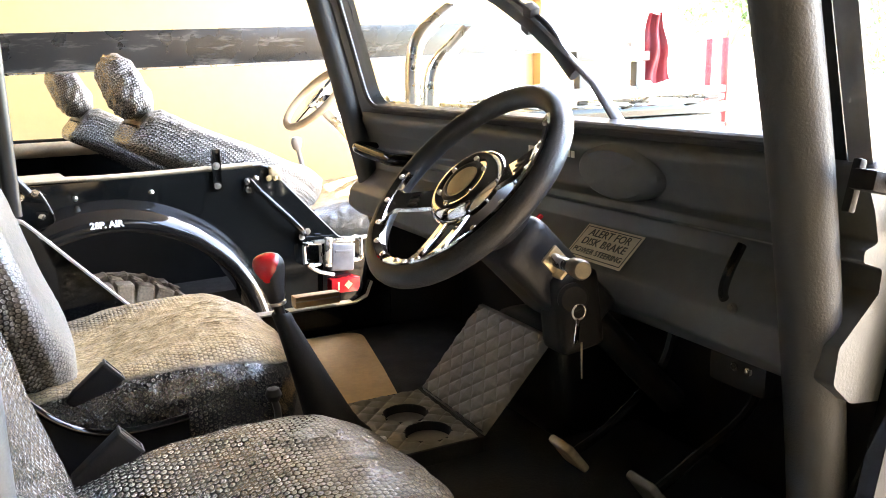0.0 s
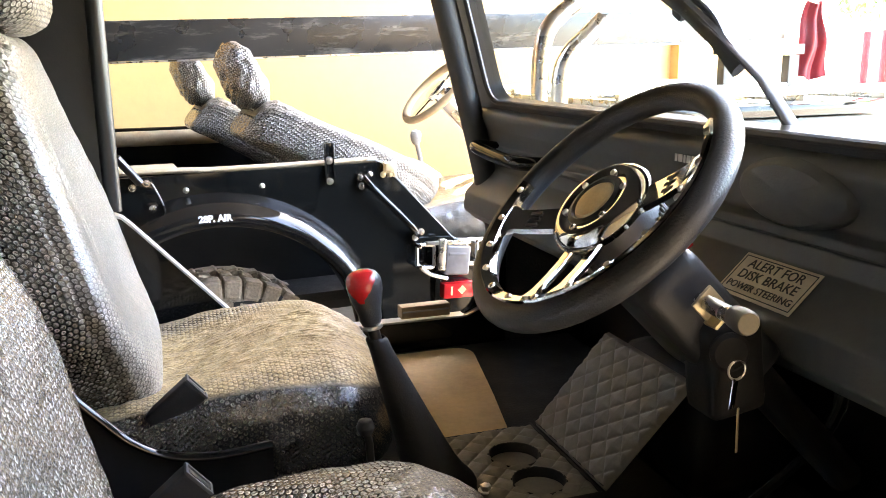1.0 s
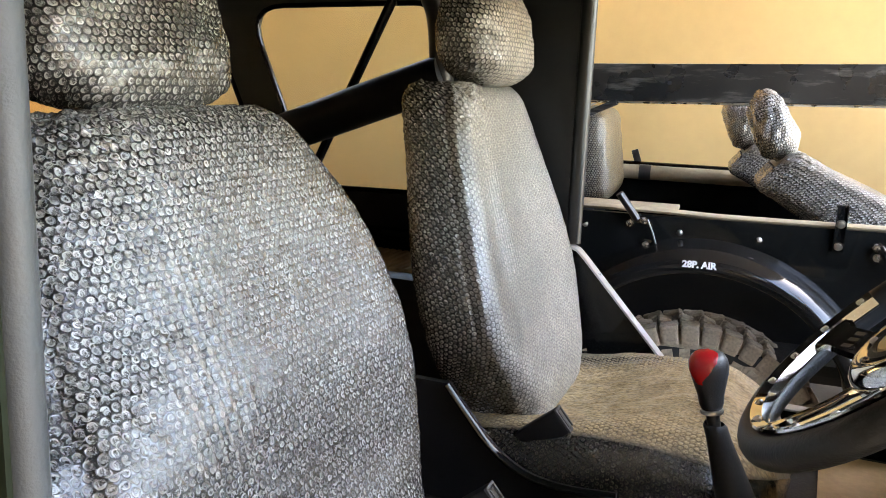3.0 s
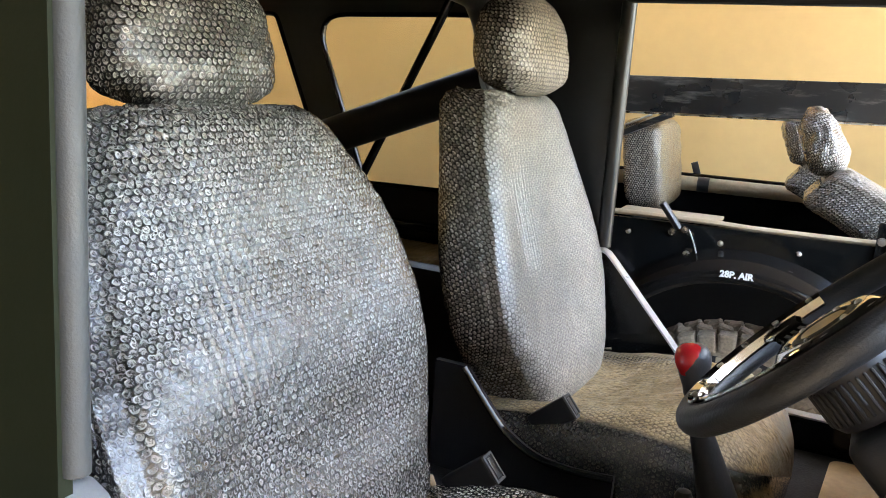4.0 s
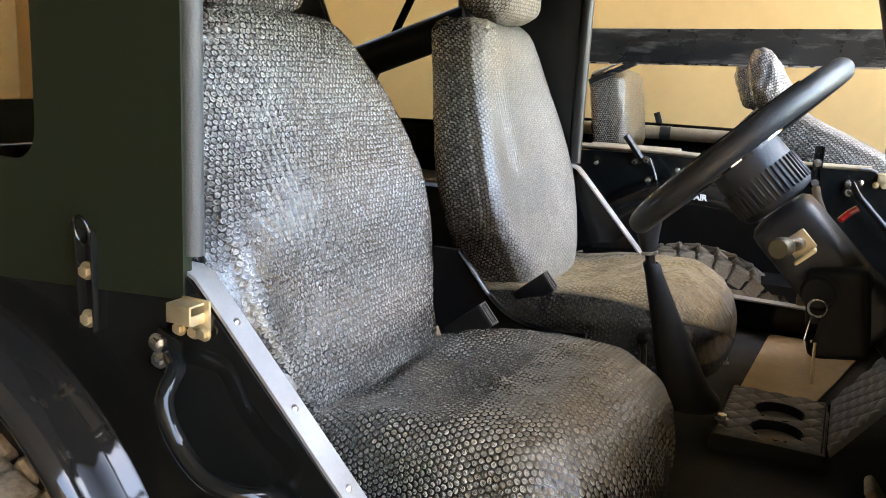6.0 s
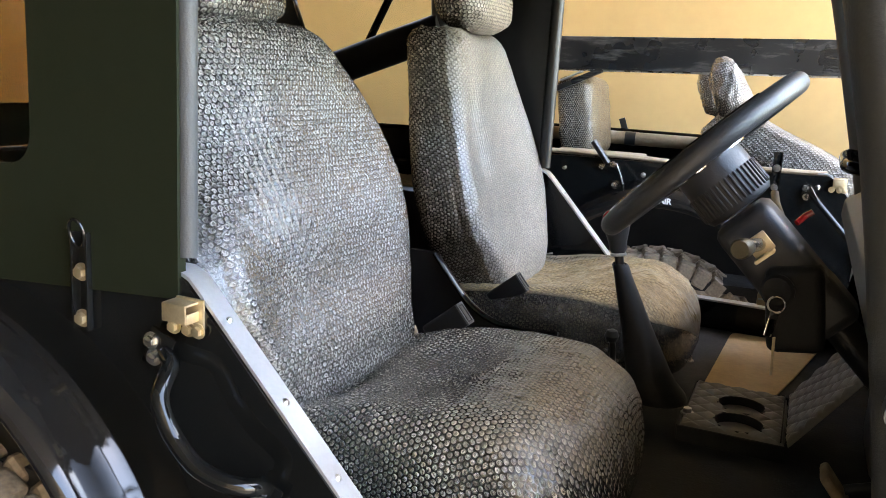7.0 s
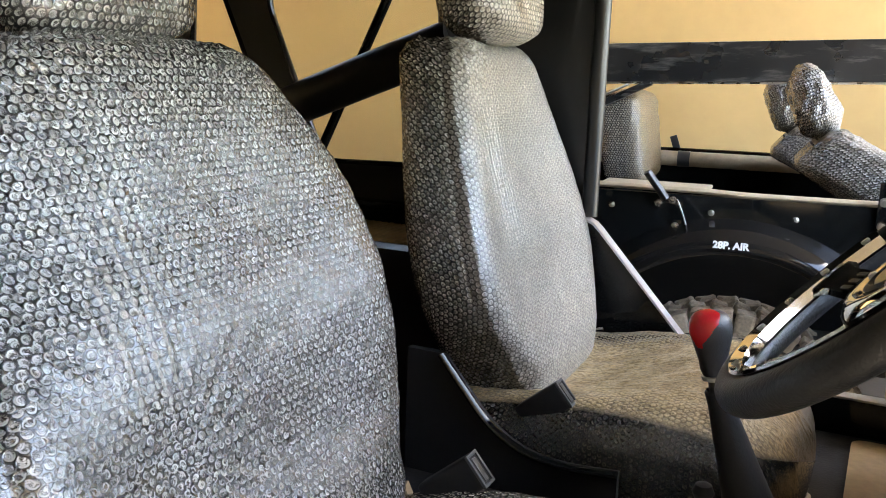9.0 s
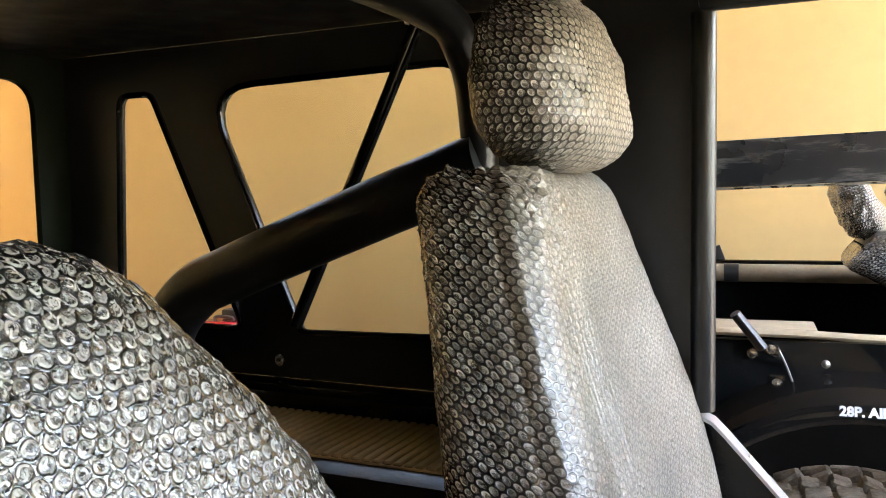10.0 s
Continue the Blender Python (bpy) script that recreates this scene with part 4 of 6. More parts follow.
part("tailgate", box(0.03, Y_L - Y_R - 0.045, 0.62, pose(-1.235, 1.221, 0.89), 0.006), M_BLACK, car)

# windscreen
yc, hw = 1.221, 0.695
ny = 0.572
outline = fillet([(ny, -0.10, 0.01), (yc + hw, -0.10, 0.01), (yc + hw, 0.41, 0.03), (ny, 0.41, 0.03)])
opening = fillet([(ny + 0.040, 0.0, 0.05), (yc + hw - 0.062, 0.0, 0.05), (yc + hw - 0.062, 0.35, 0.05), (ny + 0.040, 0.35, 0.05)])
frame_ = part("windscreen_frame", plate(outline, [opening], 0.035, ws_matrix(-0.012)), M_SATIN, car)
gl = part("windscreen", plate(opening, (), 0.004, ws_matrix(0.008)), M_GLASS, frame_, "clear flat windscreen glass", 0)
gl.visible_shadow = False
gask = [ws_point(x, z, -0.012) for x, z in opening]
part("seal", tube(gask, 0.006, 8, True), M_PLASTIC, frame_)
for y in (Y_R + 0.085, Y_L - 0.055):
    part("bolt", moved(bolt_head(0.006, 0.004), face_to(ws_point(y, -0.045, -0.012), (-1, 0, -0.2))), M_STEEL, frame_)
wip = part("wiper", tube([ws_point(0.985, -0.02, 0.035), ws_point(1.03, 0.05, 0.032), ws_point(1.10, 0.11, 0.03), ws_point(1.16, 0.152, 0.028)], 0.017, 10, r_end=0.008, flat=0.4), M_PLASTIC, frame_, "black windscreen wiper")
part("blade", tube([ws_point(1.06, 0.066, 0.022), ws_point(1.10, 0.105, 0.026), ws_point(1.16, 0.15, 0.026), ws_point(1.24, 0.195, 0.026), ws_point(1.36, 0.25, 0.022)], 0.009, 8, flat=1.4), M_PLASTIC, wip)
part("bridge", tube(smooth_path([ws_point(1.08, 0.09, 0.026), ws_point(1.12, 0.135, 0.036), ws_point(1.17, 0.168, 0.036), ws_point(1.25, 0.21, 0.036), ws_point(1.31, 0.235, 0.026)], 4), 0.005, 8), M_SATIN, wip)
part("joint", box(0.022, 0.05, 0.02, face_to(ws_point(1.165, 0.155, 0.032), (1, 0, 0.3)) @ pose(0, 0, 0, 0, 0, 35), 0.005), M_PLASTIC, wip)

# cowl and dashboard
dash_prof = fillet([(0.815, 1.402, 0), (0.765, 1.402, 0.012), (0.735, 1.388, 0.014), (0.752, 1.352, 0.02), (0.762, 1.318, 0.006), (0.742, 1.312, 0.005), (0.742, 1.300, 0.004), (0.772, 1.290, 0.006), (0.770, 1.264, 0.006),
                    (0.716, 1.214, 0.012), (0.712, 1.175, 0.012), (0.74, 1.15, 0.02), (0.815, 1.14, 0)], 4)
dash = part("dashboard", sweep_profile(dash_prof, Y_R + 0.022, Y_L - 0.022), M_DASH, car, "black steel dashboard")
part("cowl_top", box(0.32, Y_L - Y_R - 0.004, 0.03, pose(0.95, 1.221, 1.335), 0.01), M_BLACK, car)
part("instrument_pod", moved(lathe([(0.0, 0.022), (0.10, 0.02), (0.118, 0.012), (0.125, -0.004), (0.125, -0.02)], 40), pose(0.752, 0.922, 1.352, 0, -97, 0) @ Matrix.Diagonal((0.33, 0.72, 1, 1))), M_DASH, dash)
part("grab_bar", tube(smooth_path([(0.765, 1.835, 1.315), (0.715, 1.825, 1.322), (0.70, 1.79, 1.322), (0.698, 1.70, 1.316), (0.70, 1.62, 1.312), (0.725, 1.585, 1.31), (0.765, 1.58, 1.308)], 6), 0.0135, 14), M_BLACK, dash, "black dashboard grab bar")
part("writing", moved(bars((0.005, 0.009, 0.004, 0.008, 0.018, 0.003, 0.007, 0.010, 0.005, 0.009, 0.006, 0.008), 0.010, 0.003), pose(0.738, 1.141, 1.364, 0, 0, -90)), M_WHITE, dash, "white unreadable lettering")
# warning sticker on the sloping face
ms = Matrix.Translation((0.7435, 0.948, 1.2405)) @ Matrix(((0.0, 0.734, -0.679, 0), (-1, 0, 0, 0), (0.0, 0.679, 0.734, 0), (0, 0, 0, 1)))
st = part("warning_sticker", box(0.128, 0.062, 0.0012, ms @ pose(0, 0, 0.0015), 0.0004, 1), M_STICKER, dash, "cream sticker with black lettering")
part("border", join(box(0.120, 0.0012, 0.0004, ms @ pose(0, 0.0265, 0.0024)), box(0.120, 0.0012, 0.0004, ms @ pose(0, -0.0265, 0.0024)), box(0.0012, 0.053, 0.0004, ms @ pose(-0.0595, 0, 0.0024)), box(0.0012, 0.053, 0.0004, ms @ pose(0.0595, 0, 0.0024))), M_PLASTIC, st)
for k, line in enumerate(("ALERT FOR", "DISK BRAKE", "POWER STEERING")):
    lettering(line, 0.0185 if k < 2 else 0.0135, M_PLASTIC, st, ms @ pose(0, 0.0165 - 0.0165 * k, 0.0024))

# tunnel, console and quilted cover
part("tunnel", box(0.75, 0.26, 0.08, pose(0.62, 1.25, 0.805), 0.03), M_SATIN, car)
part("bulkhead_hump", box(0.30, 0.23, 0.20, pose(0.925, 1.225, 0.95), 0.04, 3), M_SATIN, car)
top_z = 0.884


def quilt(name, corner, eu, ev, nu, nv, parent, holes=()):
    """A padded sheet with diamond stitching, spanned by eu and ev from a corner."""
    eu, ev, corner = Vector(eu), Vector(ev), Vector(corner)
    lu, lv = eu.length, ev.length
    n = eu.cross(ev).normalized()
    U, V = np.meshgrid(np.linspace(0, lu, nu), np.linspace(0, lv, nv))
    p1, p2 = np.abs(np.sin((U + V) * math.pi / 0.042)), np.abs(np.sin((U - V) * math.pi / 0.042))
    edge = np.minimum(np.minimum(U, lu - U), np.minimum(V, lv - V))
    h = 0.006 * np.sqrt(np.minimum(p1, p2)) * np.clip(edge / 0.01, 0, 1) - 0.007 * np.clip(1 - edge / 0.006, 0, 1)
    for cx, cy, r in holes:
        d = np.hypot(U - cx, V - cy)
        h = np.where(d < r, h - 0.0, h)
    c, a, b, nn = np.array(corner), np.array(eu.normalized()), np.array(ev.normalized()), np.array(n)
    P = c + U[..., None] * a + V[..., None] * b + h[..., None] * nn
    ob = grid_mesh(name, P, M_QUILT, parent, "dark quilted leatherette", closed_u=False)
    if holes:
        bm = bmesh.new()
        bm.from_mesh(ob.data)
        cut = [f for f in bm.faces if any((Vector(f.calc_center_median()) - (corner + eu.normalized() * cx + ev.normalized() * cy)).length < r for cx, cy, r in holes)]
        bmesh.ops.delete(bm, geom=cut, context='FACES')
        bm.to_mesh(ob.data)
        bm.free()
    return ob


CUPS = ((0.574, 1.296), (0.576, 1.206))
console = part("console", box(0.172, 0.244, 0.02, pose(0.567, 1.274, 0.862), 0.006), M_QUILT, car, "dark quilted console with two cup holders")
quilt("console_top", (0.482, 1.152, top_z), (0.168, 0, 0), (0, 0.244, 0), 110, 160, console, [(x - 0.482, y - 1.152, 0.0405) for x, y in CUPS])
for sx, sy, x, y in ((0.172, 0.006, 0.567, 1.151), (0.172, 0.006, 0.567, 1.397), (0.006, 0.24, 0.481, 1.274)):
    part("console_side", box(sx, sy, 0.046, pose(x, y, 0.860), 0.002), M_FLOOR, console)
for x, y in CUPS:
    part("cup_holder", lathe([(0.0425, 0.000), (0.0425, 0.0035), (0.0405, 0.0035), (0.0395, 0.001), (0.037, -0.045), (0.0, -0.046)], 40, pose(x, y, top_z)), M_RUBBER, console)
quilt("tunnel_cover", (0.652, 1.152, 0.885), (0.108, -0.050, 0.172), (0.0, 0.244, 0), 120, 170, console)
for dx in (0.0, 0.008):
    part("seam", tube([(0.646 + dx, 1.154, top_z + 0.004 + dx * 0.3), (0.646 + dx, 1.27, top_z + 0.005 + dx * 0.3), (0.646 + dx, 1.394, top_z + 0.004 + dx * 0.3)], 0.0012, 6), M_THREAD, console)

# gear lever
lev = part("gear_lever", tube([(0.425, 1.235, 0.90), (0.345, 1.235, 1.10), (0.334, 1.235, 1.15)], 0.0085, 12), M_SATIN, car, "black gear lever with red-topped knob")
boot = [(0.056, 0.0), (0.057, 0.012), (0.047, 0.03), (0.041, 0.05), (0.036, 0.08), (0.030, 0.12), (0.0245, 0.16), (0.0195, 0.20), (0.0158, 0.228), (0.0155, 0.243), (0.0125, 0.247)]
part("boot", lathe(boot, 28, Matrix(((1, 0, -0.36, 0.428), (0, 1, 0, 1.235), (0.0, 0, 0.96, 0.893), (0, 0, 0, 1)))), M_RUBBER, lev, "black leather boot")
part("ring", cyl(0.0145, 0.005, pose(0.3345, 1.235, 1.146, 0, -8, 0), 24, 0.001), M_STEEL, lev)
knob = [(0.0125, 0.0), (0.0155, 0.008), (0.0165, 0.02), (0.020, 0.035), (0.0235, 0.05), (0.0245, 0.060), (0.0235, 0.069), (0.019, 0.078), (0.011, 0.083), (0.0, 0.0845)]
mk = pose(0.334, 1.235, 1.149, 0, -9, 0) @ Matrix.Diagonal((1.0, 0.92, 0.93, 1))
kn = part("knob", lathe(knob, 32, mk), M_LEATHER, lev)
cap_ = lathe([(max(q.x, 0) * 1.035 + 0.0004, q.z * 1.006 + 0.0004) for q in smooth_path([(r, 0, z) for r, z in knob], 8)], 96, mk)
cap_.normal_update()
tilt_ = Vector((-0.48, -0.70, 0.52)).normalized()
bmesh.ops.delete(cap_, geom=[f for f in cap_.faces if f.normal.dot(tilt_) < 0.62 or f.calc_center_median().z < 1.184], context='FACES')
part("knob_inlay", cap_, M_RED, kn, "glossy red inlay")
part("boot_ring", tube([(0.428 + 0.050 * math.cos(a), 1.235 + 0.050 * math.sin(a), 0.897) for a in np.linspace(0, 2 * math.pi, 32, endpoint=False)], 0.006, 8, True), M_RUBBER, lev)
part("bolt", moved(bolt_head(0.008, 0.008), pose(0.490, 1.205, 0.886)), M_STEEL, console)
part("bolt", moved(bolt_head(0.009, 0.012), pose(0.441, 1.60, 0.8555)), M_STEEL, car)
low = part("transfer_lever", tube([(0.34, 1.277, 0.86), (0.335, 1.277, 0.955), (0.330, 1.277, 0.975)], 0.006, 10), M_SATIN, car)
part("knob", lathe([(0.0, -0.014), (0.010, -0.010), (0.014, 0.0), (0.010, 0.010), (0.0, 0.014)], 20, pose(0.330, 1.277, 0.980)), M_RUBBER, low)

# steering wheel: local z along the column towards the driver
SW = Vector((0.493, 0.911, 1.358))
msw = Matrix.Translation(SW) @ pose(0, 0, 0, 0, -44.5, 0)
wheel = thing("steering_wheel", "", "")
wheel.parent = car
for key in ("label", "category"):
    if key in wheel:
        del wheel[key]
R_SW = 0.147
wheel.matrix_local = msw
ring = [(R_SW * math.cos(a), R_SW * math.sin(a), 0) for a in np.linspace(0, 2 * math.pi, 72, endpoint=False)]
part("rim", tube(ring, 0.0145, 20, True), M_LEATHER, wheel, "thick black leather rim")
band = [(r, z) for r, z in ((R_SW - 0.0185, 0.004), (R_SW - 0.0170, 0.0125), (R_SW - 0.008, 0.0168), (R_SW - 0.006, 0.0150), (R_SW - 0.0125, 0.0105), (R_SW - 0.0150, 0.001))]
bm = bmesh.new()
rings = []
for a in np.linspace(radians(94), radians(321), 60):
    rings.append([bm.verts.new((r * math.cos(a), r * math.sin(a), z)) for r, z in band])
for p_, q_ in zip(rings, rings[1:]):
    for k in range(len(band)):
        bm.faces.new((p_[k], p_[(k + 1) % len(band)], q_[(k + 1) % len(band)], q_[k]))
bmesh.ops.recalc_face_normals(bm, faces=bm.faces[:])
part("trim_band", bm, M_CHROME, wheel, "chrome inner band")
for a in range(99, 320, 18):
    part("screw", moved(lathe([(0.0, 0.003), (0.0035, 0.0025), (0.0045, 0.0)], 12), pose((R_SW - 0.0125) * math.cos(radians(a)), (R_SW - 0.0125) * math.sin(radians(a)), 0.0135)), M_STEEL, wheel)
part("hub", lathe([(0.044, -0.017), (0.056, -0.015), (0.0585, -0.009), (0.056, -0.002), (0.050, 0.003), (0.046, 0.0055), (0.040, 0.005), (0.033, 0.003), (0.031, -0.002), (0.026, -0.002), (0.0255, 0.003), (0.0, 0.004)], 48), M_CHROME, wheel)
part("horn_ring", lathe([(0.0315, 0.0), (0.0325, 0.0045), (0.027, 0.006), (0.0245, 0.004)], 40), M_PLASTIC, wheel)
part("horn_button", lathe([(0.0245, 0.003), (0.022, 0.0055), (0.0, 0.0065)], 36), M_ZINC, wheel, "dull gold horn button")
for k in range(6):
    a = radians(60 * k + 10)
    part("hub_screw", moved(lathe([(0.0, 0.003), (0.003, 0.002), (0.004, 0.0)], 10), pose(0.0365 * math.cos(a), 0.0365 * math.sin(a), 0.0045)), M_STEEL, wheel)


def spoke(a, w0, w1, aside=0.0):
    """A flat chrome spoke from the hub to the rim, dished, at the angle a, shifted aside."""
    bm = bmesh.new()
    n, rows2 = 10, []
    for i in range(n + 1):
        t = i / n
        r = 0.040 + (R_SW - 0.014 - 0.040) * t
        w = w0 + (w1 - w0) * t + 0.010 * max(0, t - 0.8) * 5
        z = -0.014 + 0.022 * t ** 1.5
        rows2.append([bm.verts.new((r, s * w, z + dz)) for s, dz in ((-1, 0), (-0.8, 0.004), (0.8, 0.004), (1, 0), (0.8, -0.003), (-0.8, -0.003))])
    for p_, q_ in zip(rows2, rows2[1:]):
        for k in range(6):
            bm.faces.new((p_[k], p_[(k + 1) % 6], q_[(k + 1) % 6], q_[k]))
    bm.faces.new(rows2[0])
    bm.faces.new(rows2[-1][::-1])
    bmesh.ops.recalc_face_normals(bm, faces=bm.faces[:])
    return moved(bm, pose(0, 0, 0, 0, 0, a) @ pose(0, aside, 0))


# two thin spokes below, a broad slotted one at each side; the wheel is turned a little
for a, w0, w1, aside in ((207, 0.006, 0.006, -0.0185), (207, 0.006, 0.006, 0.0185), (297, 0.020, 0.017, 0), (117, 0.020, 0.017, 0)):
    sp = part("spoke", spoke(a, w0, w1, aside), M_CHROME, wheel, "polished chrome spoke")
for a in (297, 117):
    for k in range(3):
        part("spoke_slot", box(0.022, 0.005, 0.001, pose(0, 0, 0, 0, 0, a) @ pose(0.096, (k - 1) * 0.0085, 0.0005, 0, -8, 0), 0.0004, 1), M_PLASTIC, wheel)

# steering column, shroud, lock and stalks: the same axis
col = part("steering_column", moved(cyl(0.022, 0.42, pose(0, 0, -0.30), 24), msw), M_SATIN, car)
part("boss", moved(lathe([(0.036, -0.008), (0.0475, -0.0115), (0.0475, -0.026), (0.0475, -0.078), (0.044, -0.084), (0.034, -0.086)], 48), msw), M_PLASTIC, col, "black ribbed steering boss")
for k in range(42):
    a = 2 * math.pi * k / 42
    part("rib", box(0.0035, 0.0034, 0.036, msw @ pose(0.0485 * math.cos(a), 0.0485 * math.sin(a), -0.058, 0, 0, math.degrees(a)), 0.001, 1), M_PLASTIC, col)
part("shroud", moved(join(box(0.080, 0.088, 0.14, pose(-0.008, 0, -0.160), 0.018, 3), box(0.075, 0.080, 0.07, pose(-0.004, 0, -0.245), 0.015, 3)), msw), M_PLASTIC, col, "grey-black plastic column shroud")
part("lock_housing", box(0.070, 0.055, 0.110, pose(0.634, 0.878, 1.182, 0, -8, 0), 0.014, 3), M_RUBBER, col)
part("ignition_lock", lathe([(0.020, 0.0), (0.021, 0.006), (0.017, 0.009), (0.012, 0.007), (0.0, 0.006)], 28, face_to((0.612, 0.844, 1.208), (-0.25, -1, 0))), M_RUBBER, col)
kr = part("key_ring", tube([(0.612 + 0.010 * math.cos(a), 0.828, 1.193 + 0.010 * math.sin(a)) for a in np.linspace(0, 2 * math.pi, 28, endpoint=False)], 0.0013, 8, True), M_STEEL, col, "steel key ring with two keys")
part("key", box(0.011, 0.002, 0.032, pose(0.609, 0.827, 1.168, 0, 10, 25), 0.0015), M_CHROME, kr)
part("key_blade", box(0.0035, 0.0016, 0.050, pose(0.616, 0.826, 1.128, 0, -3, 25), 0.0006), M_ZINC, kr)
stalk = part("stalk", tube([(0.585, 0.855, 1.262), (0.576, 0.815, 1.264), (0.570, 0.785, 1.266)], 0.0085, 12), M_STEEL, col, "metal control knob with dark shaft")
part("stalk_knob", lathe([(0.0, 0.014), (0.010, 0.0135), (0.012, 0.011), (0.0122, 0.0), (0.011, -0.012), (0.007, -0.014)], 24, face_to((0.568, 0.772, 1.267), (-0.2, -1, 0.04))), M_BRASS, col)
part("bracket", join(box(0.028, 0.005, 0.026, pose(0.583, 0.842, 1.262, 0, -44, 0), 0.002), box(0.028, 0.020, 0.005, pose(0.591, 0.834, 1.250, 0, -44, 0), 0.002)), M_ZINC, col)
part("hazard_switch", tube([(0.621, 0.945, 1.280), (0.630, 0.955, 1.289), (0.639, 0.955, 1.296)], 0.0042, 8), M_RED, col, "small red switch")
part("switch_stalk", tube([(0.60, 0.95, 1.285), (0.59, 1.03, 1.292), (0.585, 1.09, 1.30)], 0.006, 10), M_PLASTIC, col)

# pedals
for y, z, worn in ((0.998, 0.900, True), (0.809, 0.923, False), (0.62, 0.84, False)):
    pd = part("pedal", tube(smooth_path([(0.93, y - 0.01, 1.15), (0.90, y - 0.01, 1.02), (0.80, y, z + 0.03), (0.735, y, z)], 5), 0.0075, 8), M_SATIN, car, "pedal with worn rubber pad")
    part("pedal_pad", box(0.014, 0.056, 0.060, pose(0.722, y, z, 0, -38, 0), 0.0065, 3), M_TYRE if worn else M_DUSTY, pd)
# small fittings below the dashboard's near end
fb = part("fuse_box", box(0.05, 0.10, 0.065, pose(0.85, 0.765, 1.10), 0.008), M_PLASTIC, car)
for dy in (-0.012, 0.012):
    part("screw", moved(bolt_head(0.004, 0.003), face_to((0.825, 0.755 + dy, 1.10), (-1, 0, 0))), M_STEEL, fb)
rl = part("release_handle", tube(smooth_path([(0.742, 0.690, 1.290), (0.722, 0.688, 1.262), (0.722, 0.696, 1.235), (0.735, 0.702, 1.218)], 5), 0.006, 10), M_BLACK, car, "black pull handle under the dashboard")
part("bolt", moved(bolt_head(0.0045, 0.004), face_to((0.714, 0.672, 1.222), (-1, -0.1, 0.1))), M_DUSTY, rl)

# roll cage
CAGE = [("front_post", [(0.600, 1.885, 1.755), (0.640, 1.885, 1.69), (0.735, 1.885, 1.33), (0.765, 1.885, 1.20), (0.785, 1.885, 1.12)], 0.026),
        ("front_post", [(0.604, 0.578, 1.763), (0.657, 0.578, 1.555), (0.697, 0.578, 1.390), (0.729, 0.578, 1.221), (0.7585, 0.578, 1.036), (0.774, 0.578, 0.85)], 0.032),
        ("hoop", [(-0.31, 0.60, 0.86), (-0.31, 0.60, 1.3), (-0.31, 0.61, 1.60), (-0.31, 0.66, 1.71), (-0.31, 0.78, 1.745), (-0.31, 1.22, 1.745), (-0.31, 1.66, 1.745), (-0.31, 1.78, 1.71), (-0.31, 1.83, 1.60), (-0.31, 1.84, 1.3), (-0.31, 1.84, 0.86)], 0.026),
        ("rear_brace", [(-0.30, 1.83, 1.559), (-0.50, 1.83, 1.487), (-0.74, 1.83, 1.397), (-0.83, 1.83, 1.357), (-0.895, 1.83, 1.278), (-0.90, 1.83, 1.17)], 0.046),
        ("rear_brace", [(-0.30, 0.61, 1.62), (-0.50, 0.61, 1.545), (-0.74, 0.61, 1.445), (-0.83, 0.61, 1.40), (-0.895, 0.61, 1.31), (-0.90, 0.61, 1.17)], 0.038)]
for nm, pts, r in CAGE:
    part(nm, tube(smooth_path(pts, 7), r, 20), M_SATIN if nm != "front_post" else M_SLEEVE, car, "black padded roll-cage tube")
part("gas_strut", tube([(-0.42, 1.875, 1.775), (-0.537, 1.875, 1.545), (-0.658, 1.875, 1.305)], 0.011, 12), M_BLACK, car, "thin black gas strut")
part("strut_joint", lathe([(0.0, 0.012), (0.012, 0.008), (0.014, 0.0), (0.012, -0.008), (0.0, -0.012)], 16, pose(-0.43, 1.875, 1.775)), M_STEEL, car)

